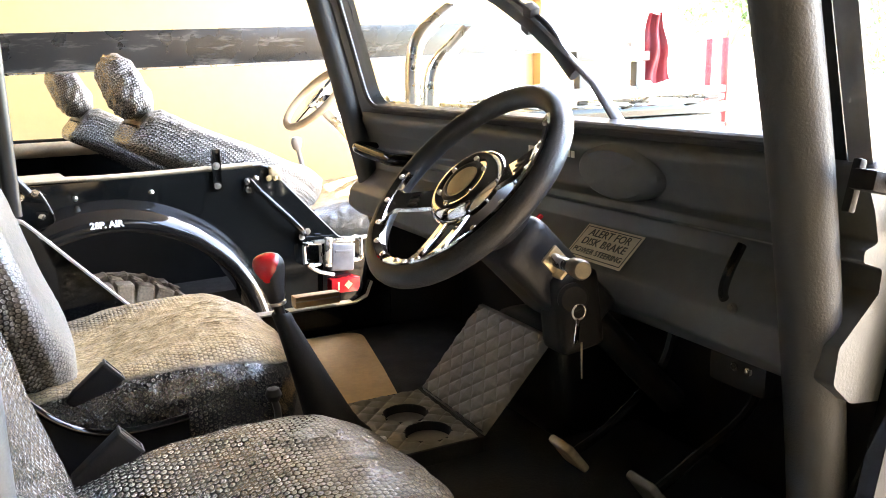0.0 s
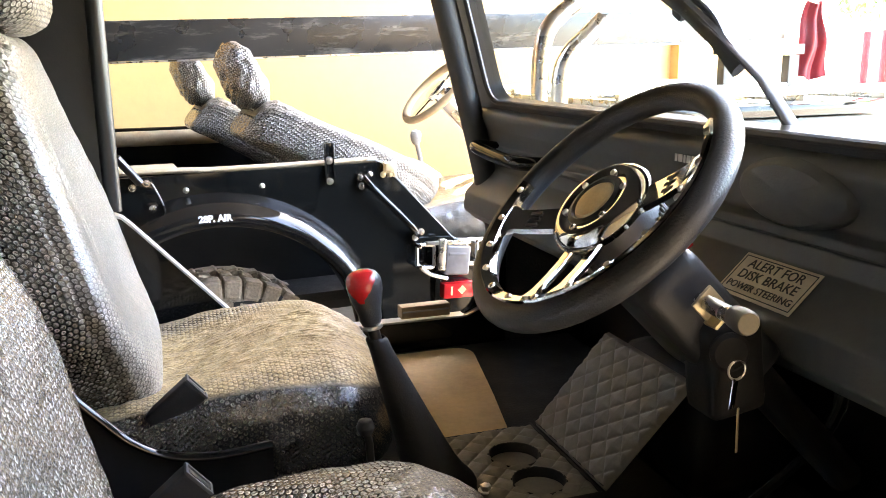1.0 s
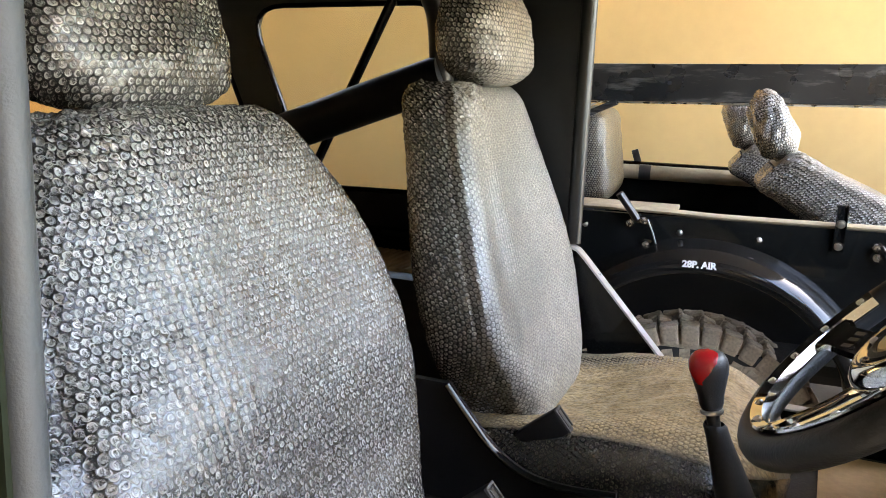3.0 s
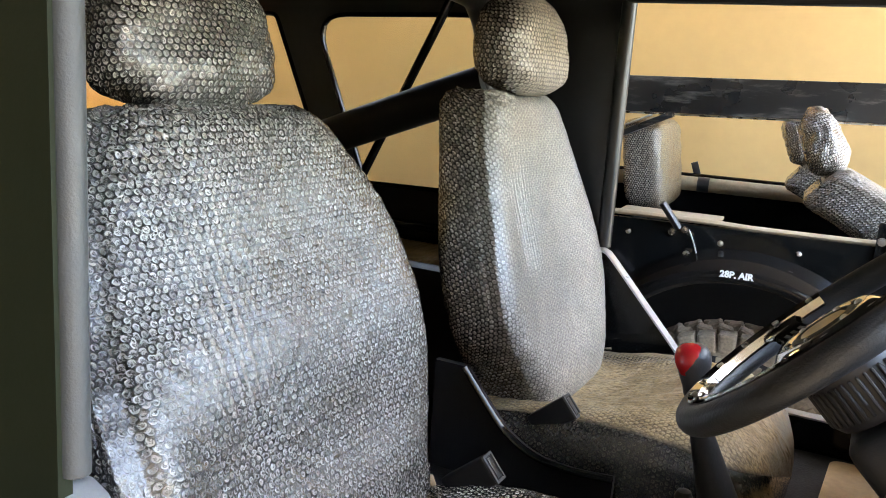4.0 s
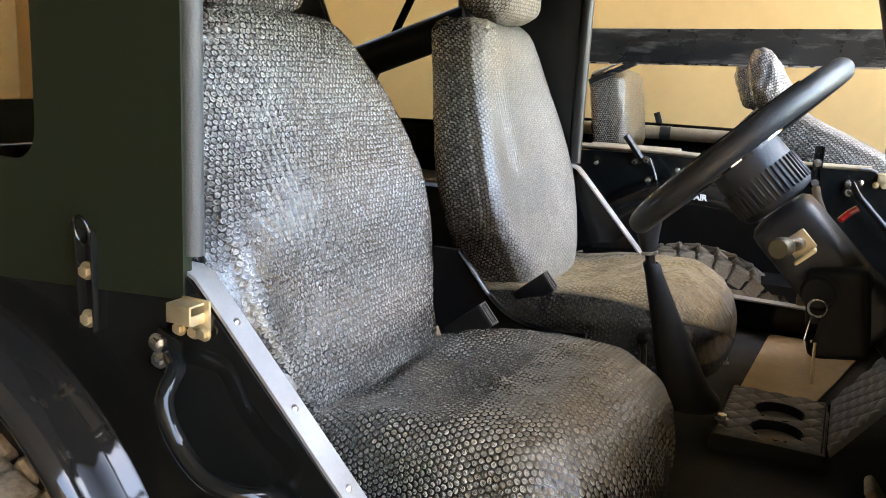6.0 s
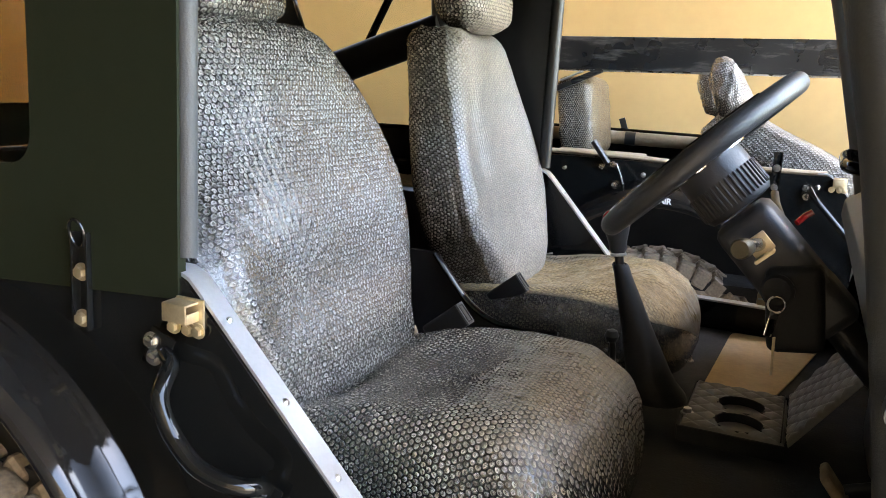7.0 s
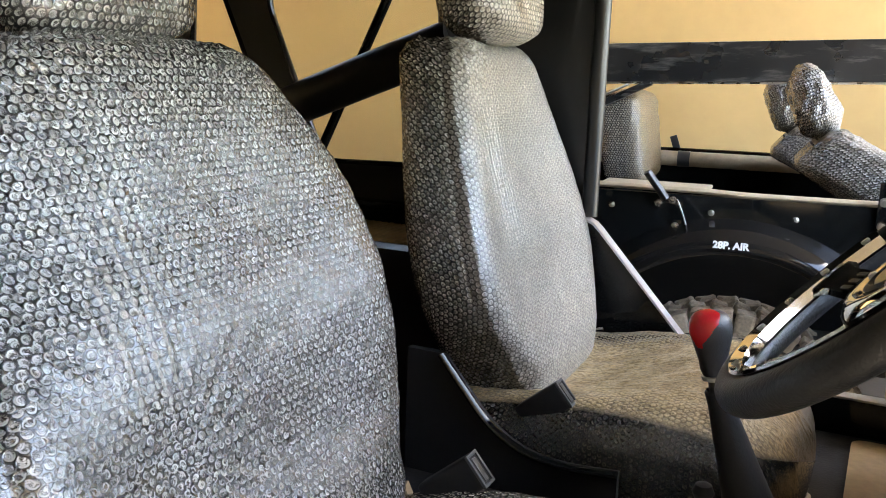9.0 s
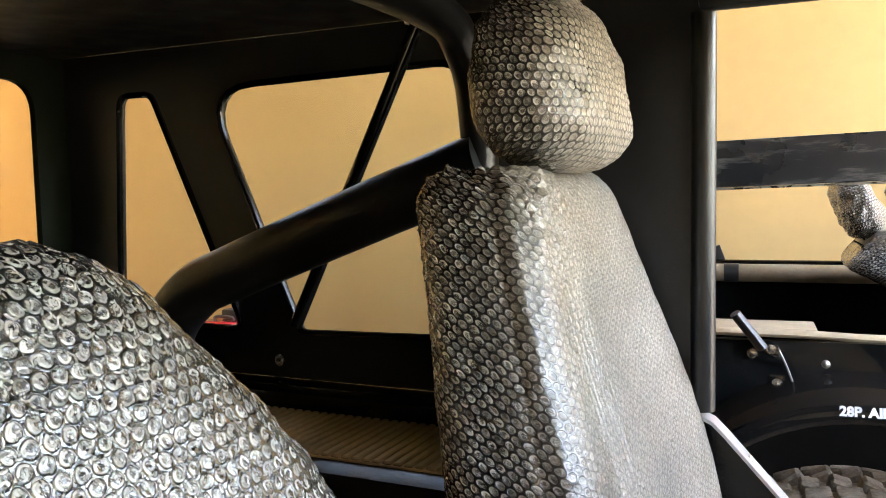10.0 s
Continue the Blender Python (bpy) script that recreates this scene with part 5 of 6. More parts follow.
# hardtop
win_main = fillet([(-0.86, 1.706, 0.07), (-0.365, 1.716, 0.05), (-0.355, 1.292, 0.03), (-0.676, 1.285, 0.02)])
win_small = fillet([(-1.062, 1.705, 0.025), (-0.985, 1.705, 0.03), (-0.795, 1.285, 0.02), (-1.085, 1.285, 0.03)])
for y, out in ((Y_R, -1), (Y_L, 1)):
    body_ = part("hardtop_side", plate(fillet([(-1.22, 1.205 if out > 0 else 1.085, 0.01), (-0.024 if out > 0 else -0.036, 1.205 if out > 0 else 1.165, 0.01), (-0.024 if out > 0 else -0.036, 1.784, 0.01), (-1.22, 1.784, 0.01)]),
                                       [fillet([(-0.80, 1.706, 0.05), (-0.268, 1.706, 0.05), (-0.268, 1.300, 0.05), (-0.80, 1.300, 0.05)]), win_small] if out < 0 else [win_main, win_small], 0.014, m=pose(0, y - 0.003 if out < 0 else y - 0.016, 0)),
                 M_OLIVE if out < 0 else M_SATIN, car, "dull black-olive hardtop side panel")
    pn = part("side_window", plate(win_main if out > 0 else fillet([(-0.80, 1.706, 0.05), (-0.268, 1.706, 0.05), (-0.268, 1.300, 0.05), (-0.80, 1.300, 0.05)]), (), 0.003, m=pose(0, y - 0.008 if out > 0 else y + 0.003, 0)), M_GLASS if out > 0 else M_TINT, body_, "clear fixed side window", 0)
    pn.visible_shadow = False
    pn = part("quarter_window", plate(win_small, (), 0.003, m=pose(0, y - 0.008 if out > 0 else y + 0.003, 0)), M_GLASS if out > 0 else M_TINT, body_, "", 0)
    pn.visible_shadow = False
    for lp in (win_small, win_main) if out > 0 else ():
        part("window_seal", tube([(x, y - 0.016, z) for x, z in lp], 0.006, 8, True), M_BLACK, body_)
    post = part("door_post", tube([(-0.036 if out < 0 else -0.020, y + (0.014 if out < 0 else -0.016), 1.215), (-0.036 if out < 0 else -0.020, y + (0.014 if out < 0 else -0.016), 1.75)], 0.0125 if out < 0 else 0.0165, 18), M_SLEEVE if out < 0 else M_SATIN, body_, "foam-sleeved door post")
    part("bolt", moved(bolt_head(0.007, 0.004), face_to((-0.72, y - out * 0.018, 1.235), (0, -out, 0))), M_STEEL, body_)
    part("door_top_rail", box(0.66, 0.035, 0.045, pose(0.305, y - out * 0.03, 1.772), 0.01), M_SATIN, car)
roof = part("roof", join(box(1.90, Y_L - Y_R, 0.03, pose(-0.30, 1.221, 1.80), 0.012), box(1.84, Y_L - Y_R - 0.08, 0.02, pose(-0.30, 1.221, 1.822), 0.01)), M_RUBBER, car, "black roof")
rear = part("hardtop_rear", plate(fillet([(Y_R + 0.015, 1.205, 0.01), (Y_L - 0.015, 1.205, 0.01), (Y_L - 0.015, 1.784, 0.01), (Y_R + 0.015, 1.784, 0.01)]), [fillet([(Y_R + 0.09, 1.31, 0.06), (Y_L - 0.085, 1.31, 0.06), (Y_L - 0.085, 1.735, 0.06), (Y_R + 0.09, 1.735, 0.06)])], 0.014,
                                   m=pose(-1.215, 0, 0) @ pose(0, 0, 0, 0, 0, 0) @ Matrix(((0, 1, 0, 0), (1, 0, 0, 0), (0, 0, 1, 0), (0, 0, 0, 1)))), M_OLIVE, car)
rw = part("rear_window", plate(fillet([(Y_R + 0.09, 1.31, 0.06), (Y_L - 0.085, 1.31, 0.06), (Y_L - 0.085, 1.735, 0.06), (Y_R + 0.09, 1.735, 0.06)]), (), 0.003, m=pose(-1.209, 0, 0) @ Matrix(((0, 1, 0, 0), (1, 0, 0, 0), (0, 0, 1, 0), (0, 0, 0, 1)))), M_GLASS, rear, "", 0)
rw.visible_shadow = False
# bonnet, wings and wheels, mostly hidden
part("bonnet", box(1.25, 1.05, 0.05, pose(1.72, 1.221, 1.31), 0.02), M_BLACK, car)
part("engine_bay", box(1.25, 0.95, 0.62, pose(1.72, 1.221, 0.97), 0.02), M_BLACK, car)
for y in (0.64, 1.80):
    part("wing", join(box(0.98, 0.27, 0.035, pose(1.72, y, 0.98), 0.012), box(0.035, 0.27, 0.30, pose(2.2, y, 0.84), 0.012)), M_BLACK, car)
for y, out in ((Y_R + 0.075, -1), (Y_L - 0.075, 1)):
    off_road_wheel(car, -0.51, y, GROUND + 0.40, out)
    off_road_wheel(car, 1.72, y, GROUND + 0.40, out)
# exhaust stacks at the far wing, cut slantwise
for line in (((0.958, 1.02), (0.958, 1.25), (0.960, 1.45), (0.964, 1.515), (0.978, 1.566), (1.013, 1.605), (1.087, 1.658)), ((1.011, 1.02), (1.011, 1.25), (1.013, 1.40), (1.018, 1.469), (1.041, 1.516), (1.080, 1.550), (1.136, 1.602))):
    bm = tube(smooth_path([(x, 2.05, z) for x, z in line], 7), 0.0215, 20)
    end = (Vector((line[-1][0], 0, line[-1][1])) - Vector((line[-2][0], 0, line[-2][1]))).normalized()
    tip = Vector((line[-1][0], 2.05, line[-1][1]))
    for v in bm.verts:
        if abs((v.co - tip).dot(end)) < 0.001 and (v.co - tip).length < 0.03:
            v.co -= end * (0.035 + 1.6 * (v.co.y - 2.05))
    part("exhaust_stack", bm, M_STEEL, car, "bright steel bent exhaust stack")
# near side of the windscreen: bright hinge strip and the mirror arm
part("hinge_strip", plate(fillet([(0.541, -0.26, 0.013), (0.569, -0.26, 0.013), (0.569, 0.40, 0.004), (0.541, 0.40, 0.004)]), (), 0.005, ws_matrix(-0.014)), M_ALU, car, "light grey metal strip beside the windscreen")
arm = part("mirror_bracket", join(box(0.042, 0.03, 0.021, pose(0.725, 0.5155, 1.385, 0, 12, 0), 0.005), box(0.010, 0.010, 0.053, pose(0.712, 0.528, 1.381, 0, 14, 0), 0.003)), M_RUBBER, car, "black mirror bracket at the windscreen hinge")
part("mirror_arm", tube([(0.728, 0.51, 1.387), (0.760, 0.468, 1.385), (0.786, 0.404, 1.385)], 0.014, 10, flat=0.7), M_RUBBER, arm)
for y, s in ((Y_R, 1), (Y_L, -1)):
    part("kick_panel", box(0.22, 0.006, 0.60, pose(0.925, y + s * 0.025, 0.99), 0.002), M_FLOOR, car)


# ---- wrapped seats ----
M_FILM = mat("crumpled_clear_film", (0.15, 0.14, 0.125), 0.28, vary=0.35, scale=30, coat=0.6, bump=0.8, bump_scale=130, bump_dist=0.004)


def film_tail(parent, x, y, z, wide, high, seed):
    """A loose crumpled end of clear film, gathered into a lump."""
    u, v = np.meshgrid(np.linspace(0, 2 * math.pi, 40, endpoint=False), np.linspace(0, 1, 30))
    r = np.sin(math.pi * np.clip(v, 0.02, 0.98)) ** 0.6 * (1 + 0.22 * ripple(u * 0.35, v * 1.5, seed) + 0.10 * ripple(u * 1.1, v * 4, seed + 1))
    p = np.stack([x + 0.32 * wide * r * np.sin(u), y + 0.5 * wide * r * np.cos(u), z + high * (v - 0.5) + 0.006 * np.sin(3 * u + seed)], -1)
    return grid_mesh("film_tail", p, M_FILM, parent, "crumpled clear film end")


def car_seat(m, label, step, group, recline=0.0, shared=None, nod=4.0, head_x=-0.07, back=None, stretch=(1.0, 1.0), inner=1, lift=0.0):
    """A bubble-wrapped bucket seat: backrest, cushion, headrest, posts, base, recliner, buckle."""
    s = thing("car_seat", label, "car seat", m, group)
    if shared is None:
        shared = {"back": backrest_form(step), "cushion": cushion_form(step), "head": headrest_form(step)}
    back = back or shared["back"]
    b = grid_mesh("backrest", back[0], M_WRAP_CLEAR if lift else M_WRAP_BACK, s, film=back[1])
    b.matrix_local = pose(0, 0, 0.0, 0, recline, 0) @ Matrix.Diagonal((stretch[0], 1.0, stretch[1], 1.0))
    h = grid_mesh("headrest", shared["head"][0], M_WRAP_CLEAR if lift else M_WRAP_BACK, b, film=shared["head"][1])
    h.matrix_local = pose(head_x, 0, 0.558, 0, nod, 0) @ (Matrix.Diagonal((0.72, 0.96, 1.06, 1.0)) if stretch[0] > 1 else Matrix.Identity(4))
    if lift:
        for fx, fy, fz, w_, h_, seed_ in ((0.050, -0.236, 0.030, 0.050, 0.075, 5),):
            film_tail(b, fx, fy, fz, w_, h_, seed_)
        part("tag", box(0.004, 0.012, 0.045, pose(0.045, 0.226, -0.018, 20, 0, 0), 0.001), M_CARD, b, "tan card tag")
    for y in (-0.05, 0.05):
        part("headrest_post", cyl(0.006, 0.09, pose(-0.075, y, 0.555), 12), M_CHROME, b)
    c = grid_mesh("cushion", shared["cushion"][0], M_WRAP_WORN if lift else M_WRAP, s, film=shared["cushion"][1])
    c.matrix_local = pose(0, 0, lift) @ Matrix.Diagonal((0.982 if lift else 1.0, 1.0, 1.0, 1.0))
    part("seat_base", join(box(0.47, 0.43, 0.085, pose(0.20, 0, -0.135), 0.02), box(0.03, 0.36, 0.06, pose(0.02, 0, -0.19)), box(0.03, 0.36, 0.06, pose(0.32, 0, -0.19))), M_SATIN, s)
    # the moulded trim at the hip: a curved lip over a dark cheek
    if inner > 0:
        return s, shared
    lip = [(q.x, q.z) for q in smooth_path([(-0.01, 0, 0.085), (0.030, 0, 0.037), (0.074, 0, -0.010), (0.126, 0, -0.040), (0.19, 0, -0.050), (0.27, 0, -0.045)], 6)]
    part("hip_trim", plate(lip + [(0.27, -0.115), (-0.07, -0.115), (-0.07, 0.085)], (), 0.014, pose(0, -0.286, 0)), M_RUBBER, s, "black moulded recliner cover")
    part("trim_lip", tube([(x, -0.290, z) for x, z in lip], 0.0075, 10, flat=0.8), M_BLACK, s)
    return s, shared


shared = {"head": headrest_form(0.0020, crumple=0.007, tan=0.06)}
shared["cushion"] = cushion_form(0.0020, 14, 0.45)
car_seat(pose(-0.050, 0.893, 0.968), "bubble-wrapped driver's bucket seat with a cushion tan at the front", 0.0020, "front seats", -11.0, shared, 4.0, -0.128, backrest_form(0.0020, 0.0094, 3, 0.0010, 1.0, 0.0, 0.16, shoulder=0.085, hip=0.050, lean=0.042), lift=0.013)
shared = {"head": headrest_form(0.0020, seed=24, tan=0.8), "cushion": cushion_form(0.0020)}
car_seat(pose(-0.066, 1.638, 0.985), "bubble-wrapped passenger bucket seat, its film tan on top and front", 0.0020, "front seats", -2.0, shared, 4.0, -0.060, backrest_form(0.0020, 0.0094, 8, 0.0010, 0.15, 0.64, 0.0, 1.025, True, waist=0.13), inner=-1)
for x, y, z in ((0.092, 1.115, 1.022), (0.1025, 1.418, 1.020)):
    bk = thing("belt_buckle", "black seat-belt buckle on a short stalk", "seat belt", pose(x, y, z, 0, 50, 0))
    part("housing", box(0.044, 0.027, 0.085, pose(0, 0, -0.0425), 0.006, 3), M_RUBBER, bk)
    part("end_rim", join(box(0.044, 0.004, 0.004, pose(0, -0.0115, 0), 0.001), box(0.044, 0.004, 0.004, pose(0, 0.0115, 0), 0.001), box(0.004, 0.026, 0.004, pose(-0.02, 0, 0), 0.001), box(0.004, 0.026, 0.004, pose(0.02, 0, 0), 0.001)), M_SLEEVE, bk)
    part("slot", box(0.030, 0.010, 0.003, pose(0, 0, -0.0002), 0.001), M_SATIN, bk)
    part("stalk", tube([(0, 0, -0.08), (0.012, 0, -0.12), (0.03, 0, -0.16)], 0.016, 10, flat=0.35), M_BELT, bk)
bl = thing("belt_anchor", "grey seat-belt webbing strap with a chrome buckle end", "seat belt")
part("webbing", tube([(-0.05, 1.885, 1.13), (-0.02, 1.885, 1.05), (-0.005, 1.885, 0.98)], 0.016, 8, flat=0.12), M_DUST, bl)
part("tongue", box(0.05, 0.01, 0.012, pose(0.015, 1.875, 0.985, 0, -20, 0), 0.003), M_CHROME, bl)


# ---- the neighbour ----
N_POSE = pose(0.710, 2.608, 0, 0, 0, 5.1)
nb = thing("off_road_vehicle", "black open off-road vehicle parked alongside, wrapped seats and folded windscreen", "vehicle", N_POSE)
side = part("side_panel", plate(tub_outline(1.2), thick=0.02), M_BLACK, nb, "glossy black side panel")
wheel_flare(side, 0, -1, M_FLARE)
strip_on_cut(side, 0.004, 0.044)
grab_handle(side, 0, -1, -0.080, 1.150, 0.5)
strap_bracket(side, 0, -1, -0.172, 1.205, False)
door_latch(side, 0, -1, 0.012, 1.185)
toggle_latch(side, 0, -1)
side_bolts(side, 0, -1, ((-0.845, 1.158), (-0.58, 1.156), (-0.37, 1.154), (-0.046, 1.168)))
lettering("28P. AIR", 0.025, M_WHITE, side, pose(-0.520, -0.0985, 1.0880, 78, 0, 0), bold=0.0012)
part("side_panel", plate(fillet([(-1.35, 1.195, 0.02), (-0.012, 1.203, 0.015), (0.245, 0.945, 0.05), (1.2, 0.925, 0.02), (1.2, 0.56, 0.02), (-1.35, 0.56, 0.02)]), thick=0.02, m=pose(0, 1.40, 0)), M_BLACK, nb)
part("foam_edge", tube(smooth_path([(-1.3, 0.03, 1.207), (-0.9, 0.03, 1.21), (-0.62, 0.03, 1.209), (-0.45, 0.03, 1.205), (-0.02, 0.03, 1.209)], 5), 0.014, 10, flat=0.6), M_FOAM, nb, "pale foam strip along the tub edge")
part("floor", box(2.4, 1.38, 0.03, pose(-0.1, 0.71, 0.80)), M_FLOOR, nb)
part("tailgate", box(0.03, 1.38, 0.5, pose(-1.33, 0.71, 0.95)), M_BLACK, nb)
part("wheel_well", box(0.98, 0.30, 0.40, pose(-0.5, 0.36, 0.90)), M_SATIN, nb)
far_rail = part("far_rail", tube([(-1.3, 1.385, 1.215), (-0.02, 1.385, 1.215)], 0.020, 14), M_BLACK, nb)
part("foam_roll", tube([(-1.25, 1.36, 1.19), (-0.2, 1.36, 1.19)], 0.032, 14), M_FOAM, nb, "pale foam roll taped on the far rail")
part("tape", tube([(-0.80, 1.36, 1.19), (-0.75, 1.36, 1.19)], 0.034, 14), M_PLASTIC, nb)
part("foam_slab", box(0.30, 0.11, 0.010, pose(-0.74, 0.12, 1.2085), 0.004), M_FOAM, nb, "pale foam slab on the tub edge")
part("far_hook", join(box(0.03, 0.012, 0.06, pose(-0.82, 1.40, 1.255, 0, -20, 0), 0.003)), M_PLASTIC, nb)
off_road_wheel(nb, -0.51, 0.135, GROUND + 0.40, -1)
off_road_wheel(nb, -0.51, 1.28, GROUND + 0.40, 1)
off_road_wheel(nb, 1.72, 0.135, GROUND + 0.40, -1)
off_road_wheel(nb, 1.72, 1.28, GROUND + 0.40, 1)
part("firewall", box(0.02, 1.38, 0.7, pose(1.2, 0.71, 0.95)), M_BLACK, nb)
part("cowl", box(0.35, 1.40, 0.035, pose(0.99, 0.71, 1.285), 0.012), M_BLACK, nb)
part("bonnet", box(1.25, 1.05, 0.05, pose(1.80, 0.71, 1.29), 0.02), M_BLACK, nb)
part("engine_bay", box(1.25, 0.95, 0.62, pose(1.80, 0.71, 0.95), 0.02), M_BLACK, nb)
for y in (0.13, 1.29):
    part("wing", box(1.0, 0.27, 0.035, pose(1.78, y, 0.98), 0.012), M_BLACK, nb)
# its steering wheel and lever
msn = pose(0.355, 0.42, 1.395) @ pose(0, 0, 0, 0, -44, 0)
part("steering_wheel", tube([msn @ Vector((0.147 * math.cos(a), 0.147 * math.sin(a), 0)) for a in np.linspace(0, 2 * math.pi, 48, endpoint=False)], 0.014, 14, True), M_CARD, nb, "tan-covered steering wheel")
part("wheel_hub", moved(join(cyl(0.045, 0.02, None, 28, 0.004), box(0.30, 0.03, 0.006), box(0.03, 0.15, 0.006, pose(0, -0.075, 0))), msn), M_CHROME, nb)
part("steering_column", moved(cyl(0.028, 0.36, pose(0, 0, -0.19), 20), msn), M_STEEL, nb)
part("gear_lever", tube([(0.46, 0.70, 0.86), (0.41, 0.70, 1.08), (0.385, 0.70, 1.19)], 0.009, 10), M_DUST, nb)
part("gear_knob", lathe([(0.0, 0.03), (0.018, 0.024), (0.023, 0.008), (0.02, -0.012), (0.012, -0.028)], 20, pose(0.383, 0.70, 1.205)), M_DUST, nb)

lowshared = {"back": backrest_form(0.0035, 0.0094, 6, 0.0010, 0.3, 0.80), "cushion": cushion_form(0.0035), "head": headrest_form(0.0030, 0.0094, 21, 0.0010, 0.012, 0.75)}
for x, y, z, label in ((0.172, 0.36, 1.030, "bubble-wrapped seat reclined far back"), (0.108, 1.06, 1.015, "bubble-wrapped seat reclined far back, beside the lever")):
    car_seat(N_POSE @ pose(x, y, z), label, 0.0035, "reclined seats", -48.0, lowshared, 26.0, -0.07, None, (1.2, 1.03))
rs = thing("rear_seat", "bubble-wrapped rear side seat back", "car seat", N_POSE @ pose(-0.93, 1.05, 1.115))
for y in (-0.2, 0.2):
    part("hinge", box(0.05, 0.02, 0.10, pose(-0.02, y, -0.05), 0.004), M_PLASTIC, rs)
pad = block_form(0.0035)
grid_mesh("backrest", pad[0], M_WRAP, rs, film=pad[1])

# ---- beam, cloth ----
bmx = thing("beam", "long worn black steel beam with scuffed paint", "beam", pose(0, 3.3, 1.507, 0, -1.49, 1.0))
part("web", box(3.42, 0.05, 0.134, pose(1.04, 0, 0.067), 0.004), M_BEAM, bmx)
part("flange", box(3.42, 0.09, 0.006, pose(1.04, 0, -0.004), 0.001), M_STEEL, bmx)
part("brace", box(0.20, 0.04, 0.022, pose(-0.30, -0.04, -0.043, 0, -24, 0), 0.003), M_BEAM, bmx)
part("brace_plate", box(0.10, 0.05, 0.004, pose(-0.335, -0.035, -0.030, 0, -24, 0), 0.001), M_DUST, bmx)
part("stand", box(0.06, 0.06, 1.36, pose(-0.60, 0, -0.69), 0.004), M_BEAM, bmx)
U, V = np.meshgrid(np.linspace(0, 1, 40), np.linspace(0, 1, 50))
cl = np.stack([2.865 + 0.085 * (U - 0.5) * (1 + 1.1 * V), 3.285 + 0.016 * np.sin(U * 9 + V * 2) + 0.006 * np.sin(U * 23 + V * 5) + 0.01 * np.sin(V * 9), 1.735 - 0.33 * V + 0.01 * np.sin(U * 8)], -1)
rc = grid_mesh("red_cloth", cl, M_CLOTH, None, closed_u=False)
tagged(rc, "crumpled red cloth hung over the beam's end", "cloth")
sol = rc.modifiers.new("thickness", 'SOLIDIFY')
sol.thickness = 0.004

# a bare frame lying on the neighbour's bonnet
fr = thing("steel_frame", "bare grey steel roof-carrier frame lying on the bonnet", "frame", N_POSE @ pose(0, 0, 1.33))
for y in (0.12, 0.50, 0.90, 1.28):
    part("rail", box(1.36, 0.03, 0.03, pose(1.60, y, 0.04, 0, -0.6, 0), 0.005), M_STEEL, fr)
for x in (0.95, 1.35, 1.80, 2.25):
    part("crossbar", box(0.035, 1.20, 0.026, pose(x, 0.70, 0.012), 0.005), M_STEEL, fr)

# small things: a card strip on the far sill, a strap catch and a red box on the neighbour's side
cs = tagged(part("card_strip", box(0.116, 0.030, 0.028, pose(0.614, 1.906, 0.949, 0, 1, 3), 0.002), M_CARD), "flat strip of tan cardboard lying on the door sill", "cardboard")
part("ply_edge", box(0.110, 0.0012, 0.004, pose(0.614, 1.8905, 0.951, 0, 1, 3), 0.0004), M_DUST, cs)
rb = tagged(part("small_box", box(0.105, 0.052, 0.048, pose(0.936, 2.604, 0.786, 0, 2, 5.1), 0.003), M_RED), "small red cardboard box with gold marks, wedged beside the strap catch", "box")
part("print", join(box(0.020, 0.001, 0.022, pose(0.948, 2.5785, 0.788, 0, 48, 5.1)), box(0.006, 0.001, 0.028, pose(0.912, 2.5755, 0.788, 0, 3, 5.1))), M_ZINC, rb)
lbk = thing("strap_catch", "worn plastic strap catch with steel loops, on the side panel", "catch", pose(0.800, 2.585, 0.730, 0, 0, 5.1))
for x0, x1, z0, z1 in ((0.0, 0.058, 0.142, 0.215), (0.168, 0.206, 0.138, 0.218)):
    loop = fillet([(x0, z0, 0.014), (x1, z0 - 0.005, 0.014), (x1, z1 - 0.005, 0.014), (x0, z1, 0.014)], 4)
    part("loop", tube([(x, -0.004, z) for x, z in loop], 0.0062, 8, True), M_STEEL, lbk, "bright steel wire loop")
part("body", join(box(0.086, 0.050, 0.094, pose(0.132, 0.004, 0.155, 0, 6, 0), 0.008, 3), box(0.060, 0.006, 0.010, pose(0.132, -0.022, 0.175, 0, 6, 0), 0.002)), M_CATCH, lbk, "worn grey plastic block")
part("cross_bar", box(0.150, 0.018, 0.012, pose(0.105, -0.006, 0.213, 0, 3, 0), 0.003), M_STEEL, lbk)
part("hook", box(0.024, 0.018, 0.100, pose(0.080, -0.012, 0.178, 0, 4, 0), 0.004), M_STEEL, lbk)
part("lever_arm", tube(smooth_path([(0.004, -0.004, 0.150), (0.040, -0.008, 0.120), (0.100, -0.010, 0.098)], 5), 0.007, 8), M_STEEL, lbk)
part("strap", tube([(0.074, 0.010, -0.040), (0.074, 0.010, 0.06), (0.078, 0.006, 0.15)], 0.017, 8, flat=0.2), M_BELT, lbk)
for dx, dz in ((0.004, 0.212), (0.004, 0.145), (0.200, 0.208), (0.200, 0.146)):
    part("pin", cyl(0.007, 0.050, pose(dx, 0.004, dz, 90, 0, 0), 10, 0.001), M_CHROME, lbk)


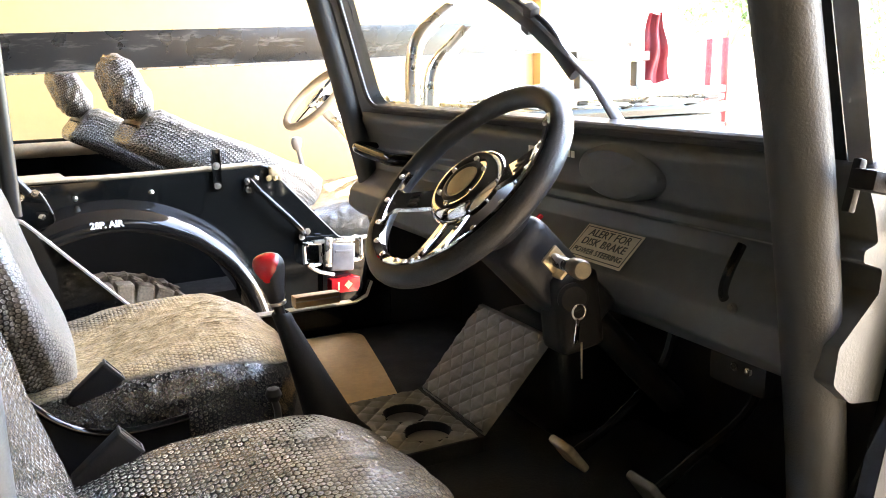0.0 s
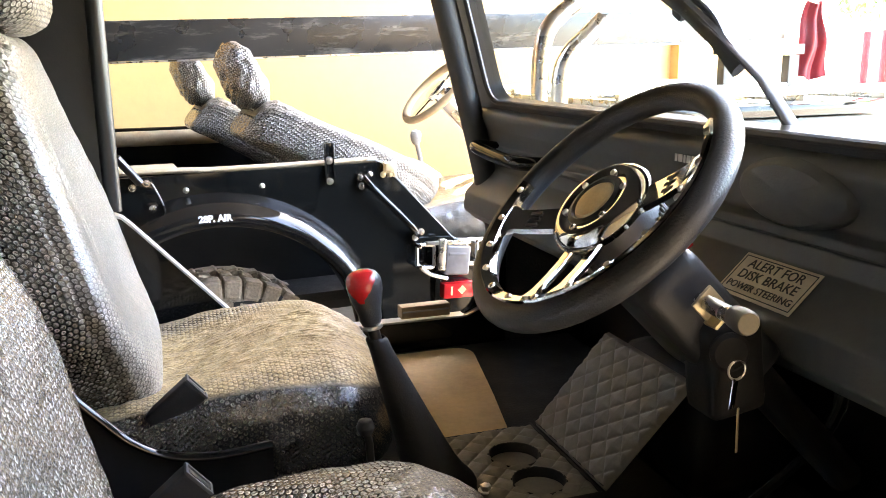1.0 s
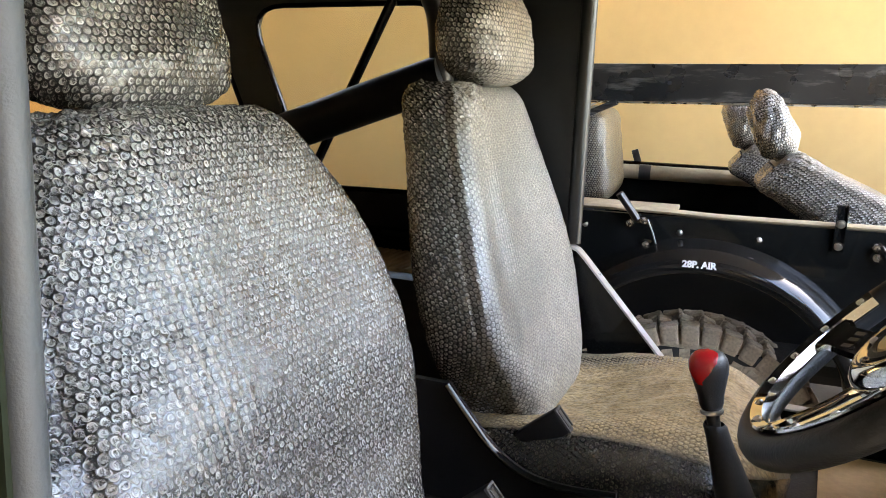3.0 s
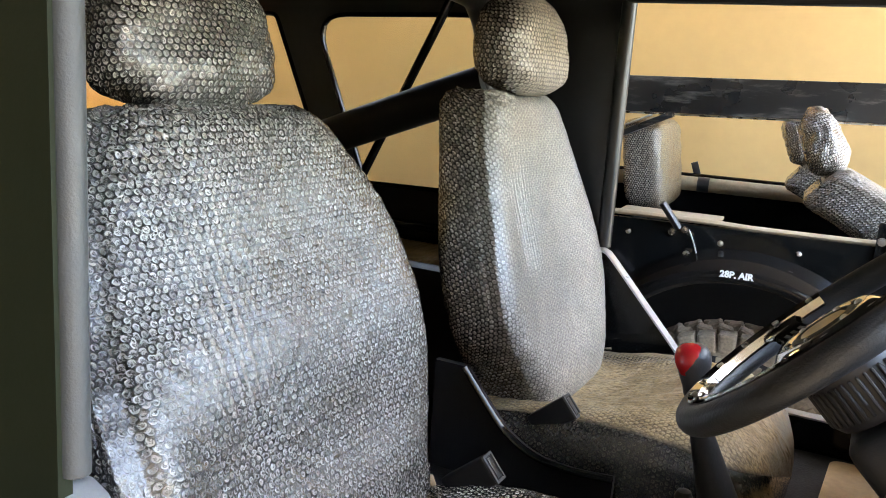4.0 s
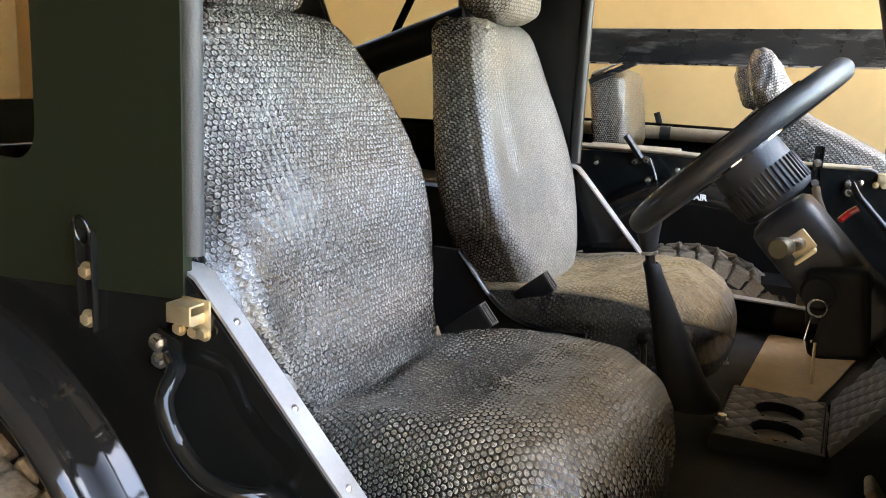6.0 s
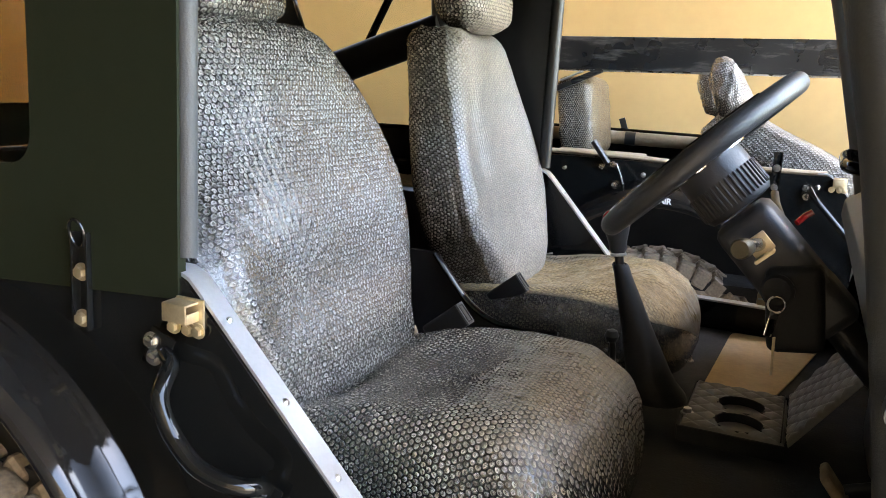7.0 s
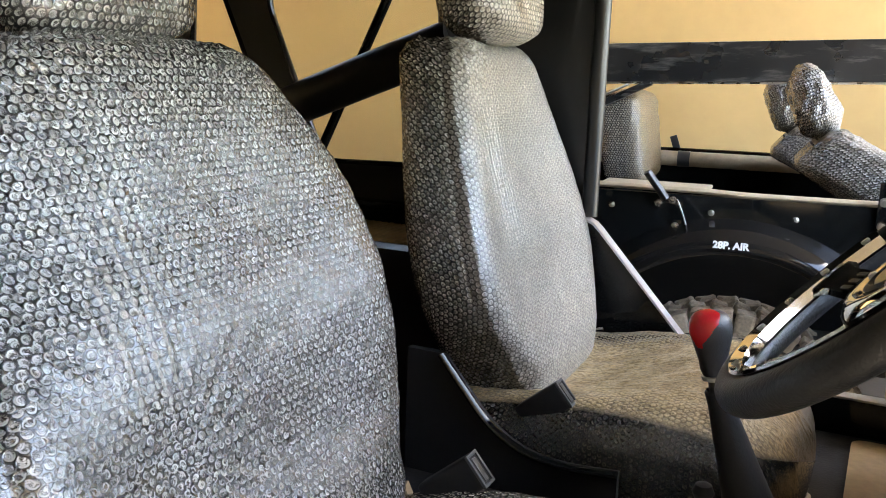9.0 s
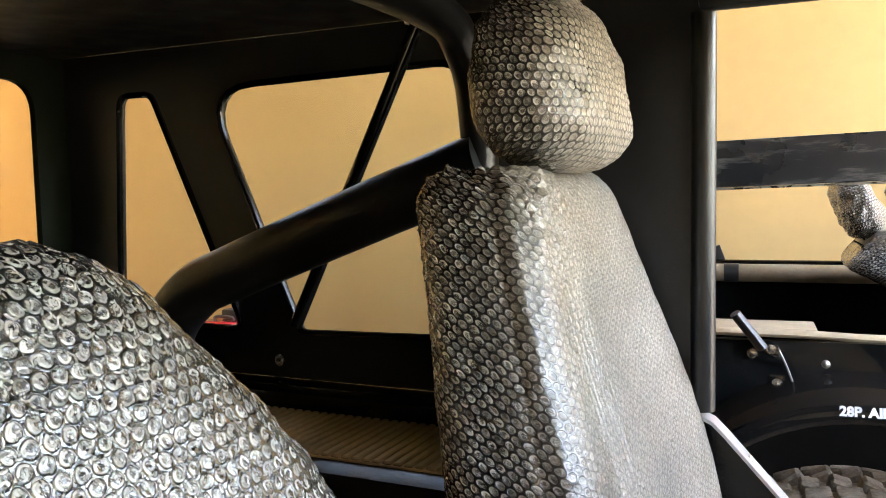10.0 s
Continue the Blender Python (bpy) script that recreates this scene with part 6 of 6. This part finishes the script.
# ---- far things in the yard and by the wall ----
bench = thing("workbench", "low dark steel workbench against the yellow wall", "bench", pose(-2.95, 4.53, GROUND))
part("bench_top", box(0.95, 0.42, 0.04, pose(0, 0, 0.595), 0.006), M_SATIN, bench)
for x in (-0.43, 0.43):
    for y in (-0.17, 0.17):
        part("leg", box(0.045, 0.045, 0.575, pose(x, y, 0.2875), 0.004), M_SATIN, bench)
chest = thing("tool_case", "bright red plastic tool case on the bench", "tool case", pose(-2.94, 4.48, GROUND + 0.615))
part("body", box(0.26, 0.20, 0.085, pose(0, 0, 0.0425), 0.015, 3), M_RED, chest)
part("handle", tube(smooth_path([(-0.06, -0.05, 0.08), (-0.055, -0.05, 0.105), (0.055, -0.05, 0.105), (0.06, -0.05, 0.08)], 5), 0.009, 8), M_PLASTIC, chest)
tagged(part("battery_pack", box(0.12, 0.10, 0.055, pose(-2.93, 4.52, GROUND + 0.7285), 0.012), M_PLASTIC), "black battery pack on the red tool case", "tool")
for x, y in ((6.29, 6.2), (6.42, 6.55)):
    tagged(part("red_post", join(cyl(0.035, 1.62, pose(x, y, GROUND + 0.83), 16, 0.004), box(0.16, 0.16, 0.02, pose(x, y, GROUND + 0.01), 0.004)), M_CLOTH), "slim red-painted steel post in the yard", "post", "yard posts")
cab = thing("meter_cabinet", "tall beige sheet-metal cabinet standing in the yard", "cabinet", pose(6.45, 5.95, GROUND))
part("body", box(0.40, 0.30, 1.40, pose(0, 0, 0.72), 0.01), M_STICKER, cab)
part("door", box(0.34, 0.012, 1.20, pose(0, -0.157, 0.76), 0.004), M_STICKER, cab)
part("plinth", box(0.42, 0.32, 0.04, pose(0, 0, 0.02), 0.004), M_DUST, cab)
tr = thing("trestle", "dull grey steel trestle under the beam's end", "trestle", pose(2.60, 3.30, GROUND))
part("top_bar", box(0.44, 0.06, 0.045, pose(0, 0, 1.445), 0.004), M_DUSTY, tr)
for x in (-0.17, 0.17):
    part("leg", box(0.055, 0.05, 1.42, pose(x, 0, 0.71), 0.004), M_DUSTY, tr)
part("foot_bar", box(0.44, 0.05, 0.05, pose(0, 0, 0.16), 0.004), M_DUSTY, tr)


def young_tree(x, y, trunk_h, crown_r, seed, leaves=1400):
    """A slim trunk with limbs and a loose crown of separate leaves."""
    rng = random.Random(seed)
    t = thing("tree", "small leafy green tree in sunlight beyond the yard", "tree", pose(x, y, GROUND))
    limbs = [tube(smooth_path([(0, 0, 0), (0.03, 0.02, trunk_h * 0.5), (-0.02, 0.03, trunk_h)], 5), 0.05, 10, r_end=0.028)]
    ends = []
    for k in range(9):
        a, e = k * 2.4 + rng.uniform(-0.3, 0.3), rng.uniform(0.2, 1.0)
        tip = Vector((crown_r * 0.8 * math.cos(a) * (1.1 - 0.5 * e), crown_r * 0.8 * math.sin(a) * (1.1 - 0.5 * e), trunk_h + crown_r * (1.5 * e - 0.3)))
        limbs.append(tube(smooth_path([(-0.02, 0.03, trunk_h * 0.85), tip * 0.5 + Vector((0, 0, trunk_h * 0.5)), tip], 4), 0.022, 7, r_end=0.006))
        ends.append(tip)
    part("trunk", join(*limbs), M_CARD, t)
    bm = bmesh.new()
    for k in range(leaves):
        c = rng.choice(ends) + Vector((rng.gauss(0, 1), rng.gauss(0, 1), rng.gauss(0, 0.8))) * crown_r * 0.22
        m = Matrix.Translation(c) @ pose(0, 0, 0, rng.uniform(-70, 70), rng.uniform(-70, 70), rng.uniform(0, 360))
        s = rng.uniform(0.03, 0.06)
        q = [bm.verts.new(m @ Vector(p_)) for p_ in ((-s, 0, 0), (-0.2 * s, -0.45 * s, 0.1 * s), (s, 0, -0.15 * s), (-0.2 * s, 0.45 * s, 0.1 * s))]
        bm.faces.new((q[0], q[1], q[2]))
        bm.faces.new((q[0], q[2], q[3]))
    part("crown", bm, M_GREEN, t, "many small green leaves", 0)
    return t


young_tree(7.0, 6.85, 1.75, 0.55, 5)
young_tree(9.6, 6.6, 1.3, 0.7, 9)
